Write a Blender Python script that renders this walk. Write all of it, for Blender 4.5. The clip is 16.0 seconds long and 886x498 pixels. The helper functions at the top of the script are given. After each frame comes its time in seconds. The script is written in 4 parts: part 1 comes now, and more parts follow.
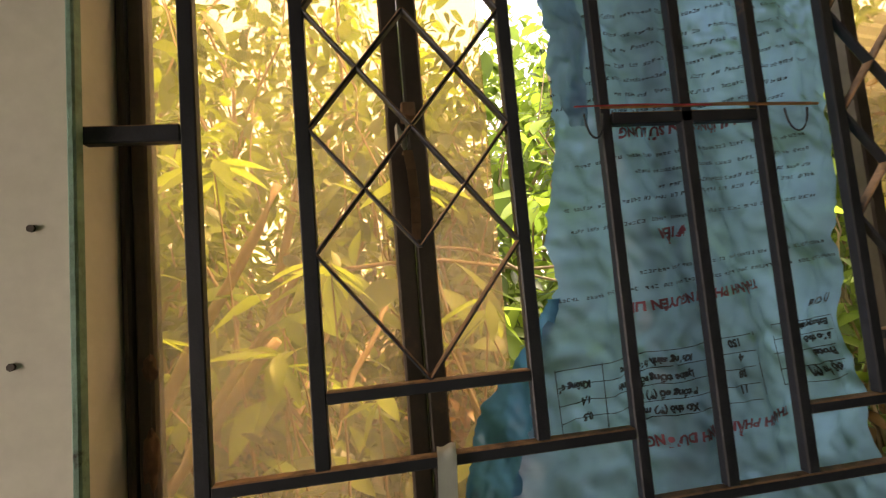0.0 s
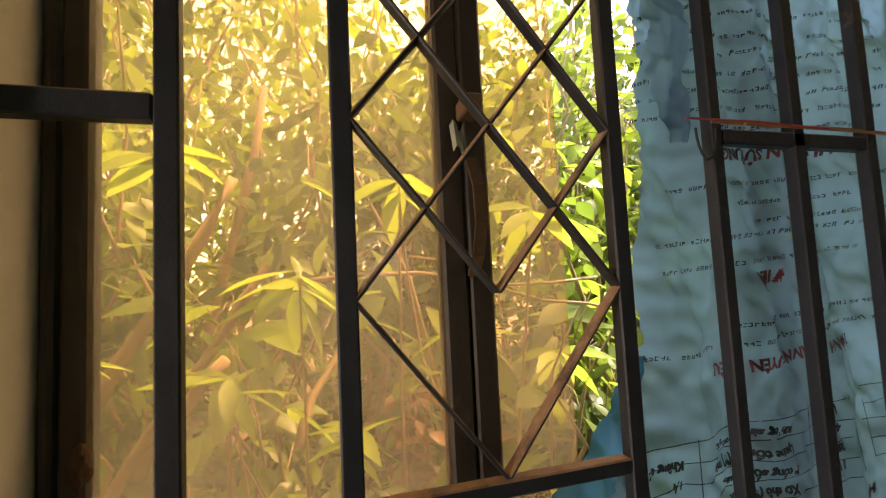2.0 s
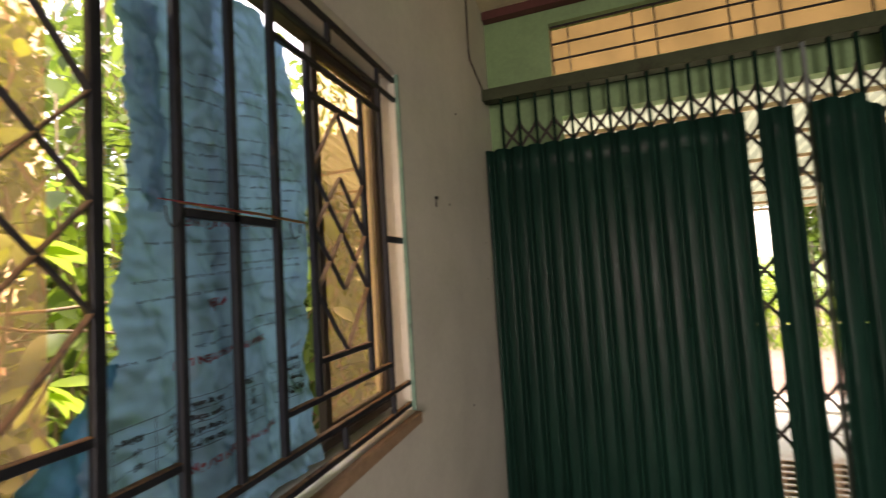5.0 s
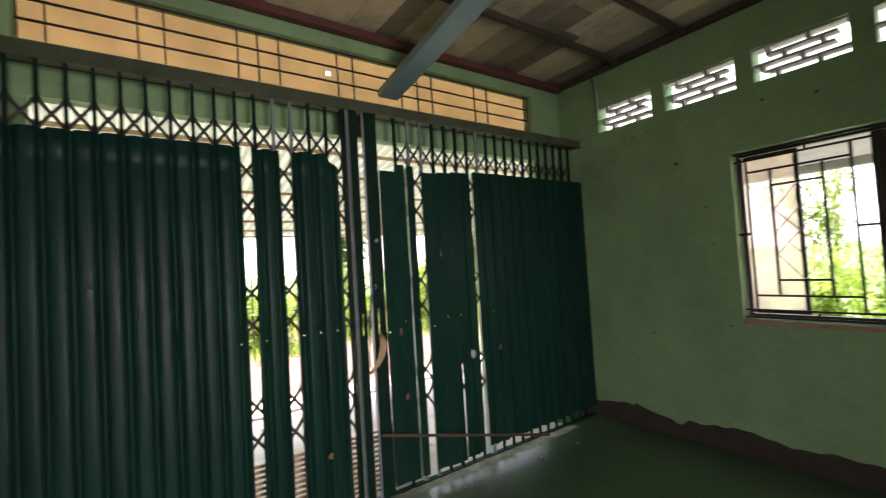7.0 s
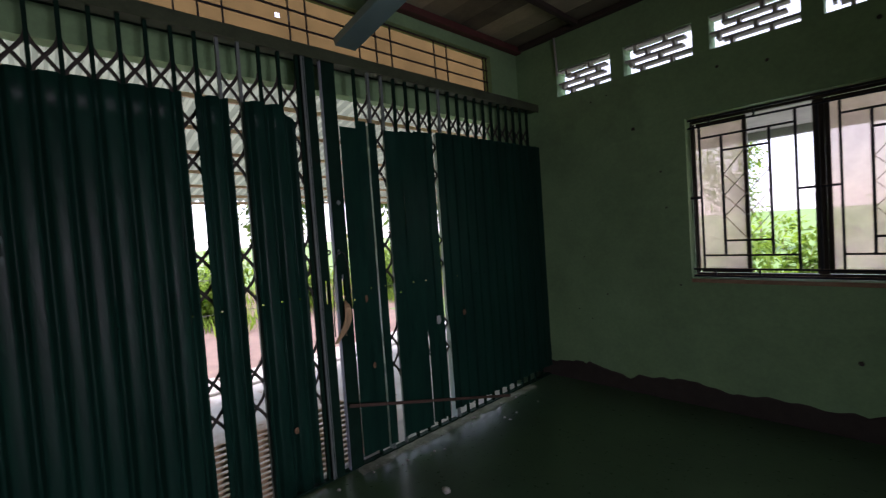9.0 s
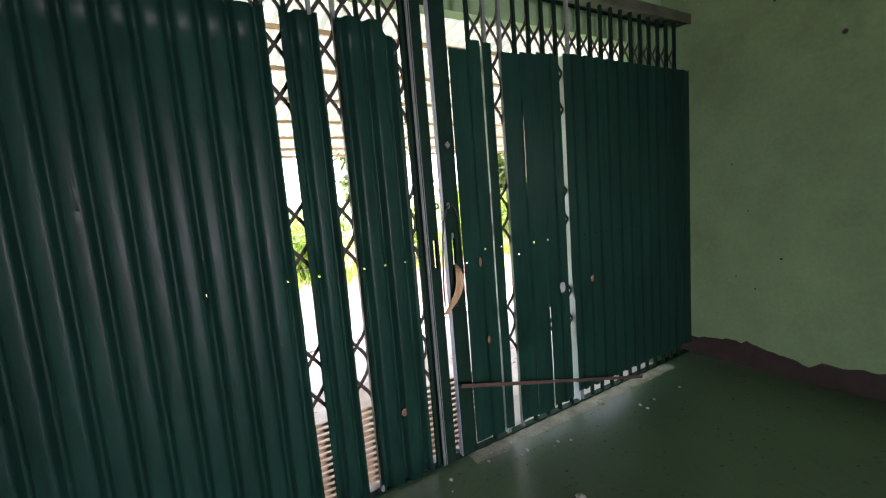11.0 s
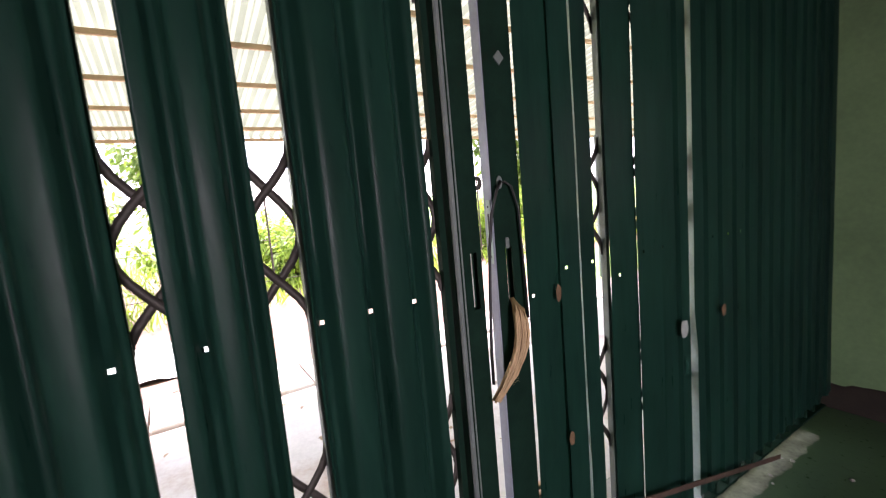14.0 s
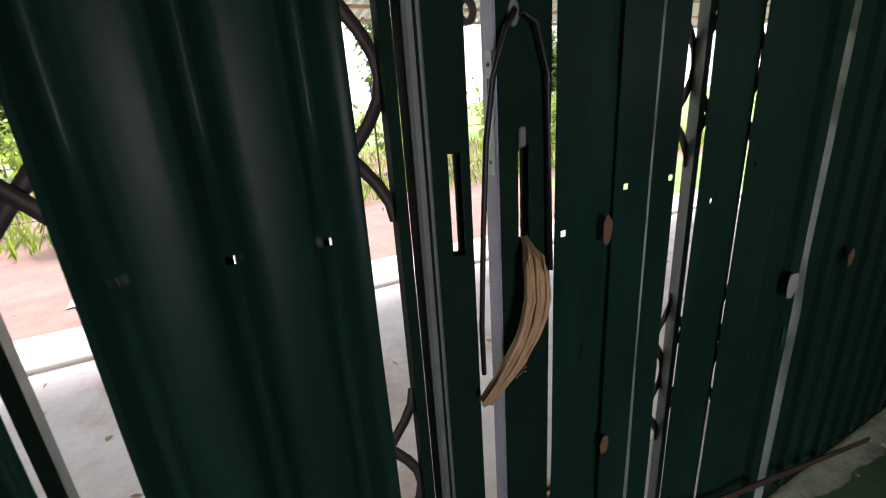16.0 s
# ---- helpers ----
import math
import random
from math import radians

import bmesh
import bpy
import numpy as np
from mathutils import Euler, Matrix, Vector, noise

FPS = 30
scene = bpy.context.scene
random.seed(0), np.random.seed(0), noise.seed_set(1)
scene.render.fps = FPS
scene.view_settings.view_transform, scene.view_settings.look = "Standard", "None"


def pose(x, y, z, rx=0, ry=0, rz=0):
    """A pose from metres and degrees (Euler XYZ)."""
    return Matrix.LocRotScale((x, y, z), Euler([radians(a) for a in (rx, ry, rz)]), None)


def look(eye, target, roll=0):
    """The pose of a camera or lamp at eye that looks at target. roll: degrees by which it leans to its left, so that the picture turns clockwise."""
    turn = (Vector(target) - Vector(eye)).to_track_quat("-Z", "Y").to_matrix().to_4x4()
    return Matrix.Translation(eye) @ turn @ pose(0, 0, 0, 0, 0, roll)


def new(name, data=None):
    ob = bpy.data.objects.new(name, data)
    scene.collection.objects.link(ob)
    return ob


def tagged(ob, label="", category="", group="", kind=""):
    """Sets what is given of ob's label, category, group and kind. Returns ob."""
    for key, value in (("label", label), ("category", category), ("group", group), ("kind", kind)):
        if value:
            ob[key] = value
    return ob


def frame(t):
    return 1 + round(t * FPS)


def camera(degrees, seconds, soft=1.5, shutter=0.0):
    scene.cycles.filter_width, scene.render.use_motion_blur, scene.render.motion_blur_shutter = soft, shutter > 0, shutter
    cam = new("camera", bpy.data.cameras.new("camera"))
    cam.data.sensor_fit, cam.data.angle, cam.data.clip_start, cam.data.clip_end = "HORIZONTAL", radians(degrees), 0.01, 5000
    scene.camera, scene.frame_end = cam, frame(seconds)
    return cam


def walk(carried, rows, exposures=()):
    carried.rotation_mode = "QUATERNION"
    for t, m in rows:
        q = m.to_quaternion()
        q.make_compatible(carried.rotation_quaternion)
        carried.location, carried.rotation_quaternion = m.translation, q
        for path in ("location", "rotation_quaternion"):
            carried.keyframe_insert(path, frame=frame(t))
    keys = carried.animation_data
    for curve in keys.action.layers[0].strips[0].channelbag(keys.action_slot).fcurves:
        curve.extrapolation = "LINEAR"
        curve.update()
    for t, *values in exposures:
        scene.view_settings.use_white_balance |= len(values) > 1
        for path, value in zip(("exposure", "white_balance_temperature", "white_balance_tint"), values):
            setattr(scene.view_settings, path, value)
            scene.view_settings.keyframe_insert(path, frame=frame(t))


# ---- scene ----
cam = camera(90.9, 16.0, soft=1.2, shutter=0.35)
PATH = [
    (0, (0.658, -0.59, 1.474), (0.94, 1.384, 1.628), -4.8),
    (0.5, (0.623, -0.525, 1.472), (0.9, 1.45, 1.616), -3.7),
    (1, (0.617, -0.454, 1.5), (0.897, 1.524, 1.595), -2.9),
    (1.5, (0.602, -0.431, 1.532), (1.024, 1.523, 1.609), -3.1),
    (2, (0.559, -0.427, 1.532), (1.097, 1.494, 1.673), -2.8),
    (2.5, (0.5, -0.438, 1.536), (1.243, 1.414, 1.672), -2.4),
    (3, (0.436, -0.464, 1.541), (1.4, 1.279, 1.723), -2.3),
    (3.2, (0.416, -0.463, 1.539), (1.512, 1.199, 1.727), -2.1),
    (5.3, (0.448, -0.755, 1.54), (2.409, -0.371, 1.643), -3.8),
    (5.5, (0.454, -0.797, 1.537), (2.443, -0.609, 1.631), -3.9),
    (6, (0.451, -0.88, 1.531), (2.424, -1.193, 1.617), -3.9),
    (6.5, (0.456, -0.931, 1.554), (2.29, -1.724, 1.631), -3.7),
    (7, (0.456, -0.99, 1.555), (2.083, -2.152, 1.632), -3.5),
    (7.5, (0.501, -0.992, 1.561), (1.904, -2.416, 1.615), -3.1),
    (8, (0.523, -0.982, 1.563), (1.836, -2.49, 1.584), -3.1),
    (8.5, (0.569, -0.934, 1.551), (1.923, -2.405, 1.514), -3.3),
    (9, (0.675, -0.909, 1.515), (2.129, -2.28, 1.442), -4.0),
    (9.5, (0.822, -0.984, 1.515), (2.393, -2.219, 1.437), -4.9),
    (10, (0.96, -1.042, 1.512), (2.624, -2.147, 1.412), -4.9),
    (10.2, (0.995, -1.028, 1.546), (2.681, -2.093, 1.396), -4.2),
    (12.5, (1.771, -1.35, 1.396), (3.452, -2.389, 1.087), -5.0),
    (13, (1.941, -1.433, 1.42), (3.613, -2.494, 1.14), -4.4),
    (13.5, (2.162, -1.497, 1.429), (3.804, -2.61, 1.179), -5.1),
    (14, (2.273, -1.6, 1.423), (3.964, -2.638, 1.173), -5.1),
    (14.5, (2.354, -1.801, 1.418), (4.116, -2.699, 1.117), -4.7),
    (15, (2.421, -1.9, 1.393), (4.209, -2.715, 1.02), -4.8),
    (15.5, (2.537, -1.937, 1.364), (4.291, -2.74, 0.836), -4.5),
    (16, (2.644, -1.958, 1.331), (4.349, -2.791, 0.7), -4.0),
]
EXPOSURES = [(0.0, 2.5, 8000, 24), (1.2, 2.65, 8000, 25), (3.0, 2.4, 8200, 25), (5.5, 2.35, 7300, 28), (6.2, 2.65, 7000, 25), (6.5, 2.75, 6800, 24), (7.0, 2.5, 6500, 27), (7.5, 1.9, 6100, 29), (8.5, 1.45, 5800, 32), (9.0, 1.25, 5800, 31), (10.0, 2.05, 6000, 31), (12.5, 3.5, 6100, 36), (13.0, 3.35, 6100, 36), (13.5, 3.15, 6150, 36), (14.0, 2.75, 6250, 36), (14.5, 2.25, 6400, 36), (15.0, 2.05, 6400, 35), (16.0, 1.7, 6250, 33)]
walk(cam, [(t, look(eye, target, roll)) for t, eye, target, roll in PATH], EXPOSURES)

# ---------------------------------------------------------------- world and light
world = bpy.data.worlds.new("overcast_sky")
scene.world = world
world.use_nodes = True
wn = world.node_tree
sky = wn.nodes.new("ShaderNodeTexSky")
sky.sky_type, sky.sun_disc = "NISHITA", False
sky.sun_elevation, sky.sun_rotation = radians(58), radians(84)
sky.air_density, sky.dust_density, sky.ozone_density = 1.0, 0.7, 0.6
haze = wn.nodes.new("ShaderNodeMix")
haze.data_type = "RGBA"
haze.inputs[0].default_value = 0.5
haze.inputs[7].default_value = (8.0, 8.0, 7.6, 1)
wn.links.new(sky.outputs[0], haze.inputs[6])
wn.links.new(haze.outputs[2], wn.nodes["Background"].inputs[0])
wn.nodes["Background"].inputs[1].default_value = 0.15

sun = new("sun", bpy.data.lights.new("sun", "SUN"))
sun.data.energy, sun.data.angle, sun.data.color = 3.6, radians(14), (1.0, 0.95, 0.86)
sun.matrix_world = look((0, 0, 0), (-0.51, -0.05, -0.85))


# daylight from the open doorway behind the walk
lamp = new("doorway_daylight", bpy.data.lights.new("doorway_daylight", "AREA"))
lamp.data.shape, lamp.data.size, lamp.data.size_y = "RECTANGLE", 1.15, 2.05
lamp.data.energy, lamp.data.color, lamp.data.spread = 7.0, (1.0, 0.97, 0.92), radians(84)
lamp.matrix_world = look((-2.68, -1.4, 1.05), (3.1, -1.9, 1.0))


# ---------------------------------------------------------------- materials
def links(nt, a, b):
    nt.links.new(a, b)


def mat(name, color, rough=0.6, metal=0.0, var=0.3, scale=6.0, fine=70.0, bump=0.15, stain=None, stain_at=(0.55, 0.75),
        stretch=(1, 1, 1), spec=0.5, island=0.0):
    m = bpy.data.materials.new(name)
    m.use_nodes = True
    nt = m.node_tree
    n = nt.nodes
    bsdf = n["Principled BSDF"]
    tc, mp = n.new("ShaderNodeTexCoord"), n.new("ShaderNodeMapping")
    mp.inputs["Scale"].default_value = stretch
    links(nt, tc.outputs["Object"], mp.inputs[0])
    big, small = n.new("ShaderNodeTexNoise"), n.new("ShaderNodeTexNoise")
    for t, s, d in ((big, scale, 5), (small, fine, 4)):
        t.inputs["Scale"].default_value, t.inputs["Detail"].default_value = s, d
        t.inputs["Roughness"].default_value = 0.62
        links(nt, mp.outputs[0], t.inputs["Vector"])
    dark = tuple(c * (1 - var) for c in color)
    light = tuple(min(1, c * (1 + var * 0.7)) for c in color)
    ramp = n.new("ShaderNodeValToRGB")
    ramp.color_ramp.elements[0].position, ramp.color_ramp.elements[1].position = 0.3, 0.72
    ramp.color_ramp.elements[0].color, ramp.color_ramp.elements[1].color = (*dark, 1), (*light, 1)
    mixv = n.new("ShaderNodeMath")
    mixv.operation = "MULTIPLY_ADD"
    mixv.inputs[1].default_value = 0.35
    links(nt, small.outputs[0], mixv.inputs[0])
    sc = n.new("ShaderNodeMath")
    sc.operation = "MULTIPLY"
    sc.inputs[1].default_value = 0.65
    links(nt, big.outputs[0], sc.inputs[0])
    links(nt, sc.outputs[0], mixv.inputs[2])
    links(nt, mixv.outputs[0], ramp.inputs[0])
    col = ramp.outputs[0]
    if stain:
        st = n.new("ShaderNodeTexNoise")
        st.inputs["Scale"].default_value, st.inputs["Detail"].default_value = scale * 0.55, 7
        st.inputs["Roughness"].default_value = 0.7
        off = n.new("ShaderNodeMapping")
        off.inputs["Location"].default_value = (3.7, 1.9, 5.3)
        links(nt, mp.outputs[0], off.inputs[0])
        links(nt, off.outputs[0], st.inputs["Vector"])
        sr = n.new("ShaderNodeMapRange")
        sr.inputs["From Min"].default_value, sr.inputs["From Max"].default_value = stain_at
        links(nt, st.outputs[0], sr.inputs[0])
        mx = n.new("ShaderNodeMix")
        mx.data_type = "RGBA"
        links(nt, sr.outputs[0], mx.inputs[0])
        links(nt, col, mx.inputs[6])
        mx.inputs[7].default_value = (*stain, 1)
        col = mx.outputs[2]
    if island:
        geo, hsv, pm = n.new("ShaderNodeNewGeometry"), n.new("ShaderNodeHueSaturation"), n.new("ShaderNodeMapRange")
        pm.inputs["To Min"].default_value, pm.inputs["To Max"].default_value = 1 - island, 1 + island
        links(nt, geo.outputs["Random Per Island"], pm.inputs[0])
        links(nt, pm.outputs[0], hsv.inputs["Value"])
        links(nt, col, hsv.inputs["Color"])
        col = hsv.outputs[0]
    links(nt, col, bsdf.inputs["Base Color"])
    rr = n.new("ShaderNodeMapRange")
    rr.inputs["To Min"].default_value, rr.inputs["To Max"].default_value = max(0.05, rough - 0.15), min(1, rough + 0.15)
    links(nt, small.outputs[0], rr.inputs[0])
    links(nt, rr.outputs[0], bsdf.inputs["Roughness"])
    bsdf.inputs["Metallic"].default_value = metal
    bsdf.inputs["Specular IOR Level"].default_value = spec
    if bump:
        b = n.new("ShaderNodeBump")
        b.inputs["Strength"].default_value, b.inputs["Distance"].default_value = bump, 0.01
        links(nt, mixv.outputs[0], b.inputs["Height"])
        links(nt, b.outputs[0], bsdf.inputs["Normal"])
    return m


def sheer(name, color, see=0.5, gloss=0.1, dirt=6.0, through_color=None, rough=0.12):
    """A thin tinted sheet: part lets the view through, part scatters the light that falls on its far side, part shines."""
    m = bpy.data.materials.new(name)
    m.use_nodes = True
    nt = m.node_tree
    n = nt.nodes
    n.remove(n["Principled BSDF"])
    tr, tl, gl, df = (n.new("ShaderNodeBsdf" + k) for k in ("Transparent", "Translucent", "Glossy", "Diffuse"))
    tr.inputs[0].default_value = (*(through_color or color), 1)
    gl.inputs["Roughness"].default_value = rough
    tc, nz, rp = n.new("ShaderNodeTexCoord"), n.new("ShaderNodeTexNoise"), n.new("ShaderNodeValToRGB")
    nz.inputs["Scale"].default_value, nz.inputs["Detail"].default_value = dirt, 6
    links(nt, tc.outputs["Object"], nz.inputs["Vector"])
    rp.color_ramp.elements[0].position, rp.color_ramp.elements[1].position = 0.3, 0.7
    rp.color_ramp.elements[0].color = (*(c * 0.72 for c in color), 1)
    rp.color_ramp.elements[1].color = (*color, 1)
    links(nt, nz.outputs[0], rp.inputs[0])
    for b in (tl, df):
        links(nt, rp.outputs[0], b.inputs[0])
    scat, a, g = n.new("ShaderNodeMixShader"), n.new("ShaderNodeMixShader"), n.new("ShaderNodeMixShader")
    scat.inputs[0].default_value = 0.75
    links(nt, df.outputs[0], scat.inputs[1])
    links(nt, tl.outputs[0], scat.inputs[2])
    mr = n.new("ShaderNodeMapRange")
    mr.inputs["To Min"].default_value, mr.inputs["To Max"].default_value = min(1, see + 0.12), max(0, see - 0.12)
    links(nt, nz.outputs[0], mr.inputs[0])
    links(nt, mr.outputs[0], a.inputs[0])
    links(nt, scat.outputs[0], a.inputs[1])
    links(nt, tr.outputs[0], a.inputs[2])
    g.inputs[0].default_value = gloss
    links(nt, a.outputs[0], g.inputs[1])
    links(nt, gl.outputs[0], g.inputs[2])
    links(nt, g.outputs[0], n["Material Output"].inputs[0])
    return m


def leafy(name, color, glow=0.45):
    m = bpy.data.materials.new(name)
    m.use_nodes = True
    nt = m.node_tree
    n = nt.nodes
    bsdf = n["Principled BSDF"]
    geo, rp = n.new("ShaderNodeNewGeometry"), n.new("ShaderNodeValToRGB")
    rp.color_ramp.elements[0].color = (*(c * 0.55 for c in color), 1)
    rp.color_ramp.elements[1].color = (min(1, color[0] * 1.8), min(1, color[1] * 1.5), color[2] * 1.1, 1)
    links(nt, geo.outputs["Random Per Island"], rp.inputs[0])
    links(nt, rp.outputs[0], bsdf.inputs["Base Color"])
    bsdf.inputs["Roughness"].default_value = 0.45
    tl, mx = n.new("ShaderNodeBsdfTranslucent"), n.new("ShaderNodeMixShader")
    links(nt, rp.outputs[0], tl.inputs[0])
    mx.inputs[0].default_value = glow
    links(nt, bsdf.outputs[0], mx.inputs[1])
    links(nt, tl.outputs[0], mx.inputs[2])
    links(nt, mx.outputs[0], n["Material Output"].inputs[0])
    return m


PALE_WALL = mat("limewashed_plaster", (0.66, 0.64, 0.57), 0.85, var=0.16, scale=2.2, fine=45, bump=0.12, stain=(0.50, 0.49, 0.40), stain_at=(0.6, 0.8))
GREEN_WALL = mat("green_plaster", (0.225, 0.37, 0.18), 0.8, var=0.28, scale=1.8, fine=40, bump=0.12, stain=(0.14, 0.21, 0.11), stain_at=(0.58, 0.8))
SKIRT = mat("damp_brown_render", (0.045, 0.034, 0.027), 0.9, var=0.4, scale=9, fine=60, bump=0.4)
FLOOR = mat("worn_cement_floor", (0.075, 0.14, 0.07), 0.32, var=0.3, scale=1.6, fine=30, bump=0.012, stain=(0.06, 0.09, 0.055), stain_at=(0.55, 0.75))
CEMENT = mat("grey_cement", (0.38, 0.37, 0.34), 0.85, var=0.25, scale=5, fine=60, bump=0.25)
SHEET = mat("green_painted_sheet", (0.0145, 0.060, 0.043), 0.33, spec=0.12, var=0.35, scale=5, fine=24, bump=0.006, stain=(0.011, 0.032, 0.025), stain_at=(0.52, 0.8), stretch=(1, 1.6, 0.22))
STEEL = mat("painted_gate_steel", (0.006, 0.022, 0.014), 0.7, metal=0.0, spec=0.06, var=0.4, scale=12, fine=80, bump=0.1, stain=(0.016, 0.012, 0.008), stain_at=(0.62, 0.75))
HEADER = mat("olive_painted_steel", (0.060, 0.075, 0.042), 0.7, spec=0.15, var=0.35, scale=7, fine=60, bump=0.1, stain=(0.03, 0.03, 0.02), stain_at=(0.55, 0.75))
GALV = mat("bright_galvanised_strip", (0.42, 0.52, 0.49), 0.55, metal=0.1, var=0.2, scale=10, fine=80, bump=0.1, stain=(0.25, 0.30, 0.28), stain_at=(0.6, 0.75))
LILAC = mat("pale_bluish_worn_paint", (0.30, 0.32, 0.40), 0.5, metal=0.1, var=0.25, scale=9, fine=90, bump=0.1, stain=(0.17, 0.15, 0.15), stain_at=(0.6, 0.76))
ZINC = mat("pale_galvanised_steel", (0.17, 0.20, 0.19), 0.5, metal=0.2, var=0.25, scale=14, fine=80, bump=0.1, stain=(0.16, 0.11, 0.07), stain_at=(0.62, 0.78))
STRAP = mat("rusty_lattice_steel", (0.055, 0.048, 0.04), 0.6, metal=0.4, var=0.4, scale=20, fine=120, bump=0.2)
GRILLE = mat("dark_grille_paint", (0.017, 0.019, 0.027), 0.5, metal=0.2, var=0.4, scale=18, fine=110, bump=0.25, stain=(0.13, 0.075, 0.045), stain_at=(0.66, 0.8))
RUST_LIT_TOP = mat("lit_dusty_rust_upper_face", (0.27, 0.155, 0.085), 0.85, var=0.5, scale=30, fine=140, bump=0.3, stain=(0.05, 0.035, 0.028), stain_at=(0.5, 0.66))
IRON = mat("dull_brown_iron", (0.075, 0.045, 0.03), 0.75, metal=0.1, var=0.45, scale=18, fine=120, bump=0.3)
GRILLE_RUST = mat("rusted_grille_bar", (0.16, 0.095, 0.055), 0.75, metal=0.1, var=0.45, scale=24, fine=120, bump=0.3)
CASEMENT = mat("brown_casement_steel", (0.045, 0.032, 0.024), 0.5, metal=0.2, var=0.45, scale=14, fine=90, bump=0.2, stain=(0.13, 0.07, 0.04), stain_at=(0.62, 0.78))
TRIM_GREEN = mat("flaking_green_edge", (0.17, 0.30, 0.24), 0.7, var=0.45, scale=25, fine=120, bump=0.4, stain=(0.03, 0.03, 0.025), stain_at=(0.6, 0.7))
SILL = mat("raw_brick_sill", (0.36, 0.23, 0.14), 0.9, var=0.35, scale=18, fine=90, bump=0.5)
TEAL = mat("teal_beam_paint", (0.17, 0.27, 0.26), 0.5, var=0.2, scale=4, fine=50, bump=0.06, stain=(0.12, 0.17, 0.15), stain_at=(0.6, 0.8))
REDWOOD = mat("red_brown_plate", (0.11, 0.035, 0.03), 0.65, var=0.35, scale=7, fine=70, bump=0.2)
PURLIN = mat("dark_purlin", (0.05, 0.035, 0.026), 0.75, var=0.35, scale=8, fine=80, bump=0.2)
BOARD = mat("aged_ceiling_board", (0.44, 0.40, 0.26), 0.8, var=0.3, scale=3.0, fine=45, bump=0.15, stain=(0.18, 0.165, 0.12), stain_at=(0.52, 0.74), island=0.75)
AMBER = sheer("amber_glass", (0.95, 0.72, 0.50), see=0.78, gloss=0.02, dirt=5.0, through_color=(1.0, 0.81, 0.58))
PINK = sheer("pale_window_glass", (1.0, 0.87, 0.82), see=0.52, gloss=0.03, dirt=4.0, through_color=(1.0, 0.92, 0.87))
TARP = sheer("amber_tarp", (0.125, 0.080, 0.030), see=0.0, gloss=0.02, dirt=4.0, rough=0.5)
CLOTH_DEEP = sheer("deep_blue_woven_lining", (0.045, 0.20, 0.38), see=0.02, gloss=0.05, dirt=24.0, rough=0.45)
CLOTH = sheer("blue_woven_sack", (0.155, 0.31, 0.465), see=0.03, gloss=0.05, dirt=14.0, rough=0.5)
PORCH_TIN = sheer("pale_green_roof_sheet", (0.165, 0.185, 0.128), see=0.0, gloss=0.05, dirt=2.0, rough=0.5)
PORCH_WOOD = mat("porch_purlin", (0.50, 0.33, 0.20), 0.7, var=0.3, scale=8, bump=0.2)
SLAB = mat("dusty_concrete_slab", (0.56, 0.54, 0.50), 0.85, var=0.25, scale=2.5, fine=35, bump=0.3, stain=(0.36, 0.27, 0.20), stain_at=(0.5, 0.7))
DIRT = mat("reddish_bare_dirt", (0.21, 0.135, 0.10), 0.95, var=0.35, scale=3, fine=30, bump=0.6, stain=(0.22, 0.20, 0.09), stain_at=(0.6, 0.75))
BARK = mat("pale_bark", (0.30, 0.22, 0.13), 0.85, var=0.35, scale=12, fine=70, bump=0.4, stretch=(1, 1, 0.3))
LEAF = leafy("fresh_leaf", (0.18, 0.315, 0.045), 0.6)
LEAF_DARK = leafy("shade_leaf", (0.11, 0.19, 0.038), 0.5)
# Darkened leaf colour that stands in for the shade low under the window
LEAF_SHADE_TONE = leafy("shade_toned_leaf", (0.045, 0.085, 0.02), 0.3)
LEAF_DRY = leafy("dry_fallen_leaf", (0.13, 0.075, 0.03), 0.3)
BLACK = mat("black_rubber", (0.012, 0.012, 0.012), 0.5, var=0.3, scale=20, bump=0.1)
FIBRE = mat("straw_fibre", (0.50, 0.35, 0.19), 0.8, var=0.35, scale=30, fine=150, bump=0.3, stretch=(1, 1, 0.2))
WHITE_BITS = mat("dull_white_plastic", (0.34, 0.38, 0.35), 0.5, var=0.15, scale=15, bump=0.15)
MUD = mat("dried_mud_nest", (0.10, 0.052, 0.03), 0.95, var=0.4, scale=40, fine=150, bump=0.6)
BREEZE = mat("breeze_block_cement", (0.40, 0.38, 0.34), 0.85, var=0.2, scale=8, fine=60, bump=0.2)


# ---------------------------------------------------------------- mesh helpers
def box(bm, x0, x1, y0, y1, z0, z1):
    v = [bm.verts.new((x, y, z)) for x in (x0, x1) for y in (y0, y1) for z in (z0, z1)]
    for f in ((0, 1, 3, 2), (4, 6, 7, 5), (0, 4, 5, 1), (2, 3, 7, 6), (0, 2, 6, 4), (1, 5, 7, 3)):
        bm.faces.new([v[i] for i in f])
    return v


def soft_box(x0, x1, y0, y1, z0, z1, r=0.002):
    bm = bmesh.new()
    box(bm, x0, x1, y0, y1, z0, z1)
    bmesh.ops.bevel(bm, geom=bm.edges[:], offset=r, segments=1, affect="EDGES")
    return bm


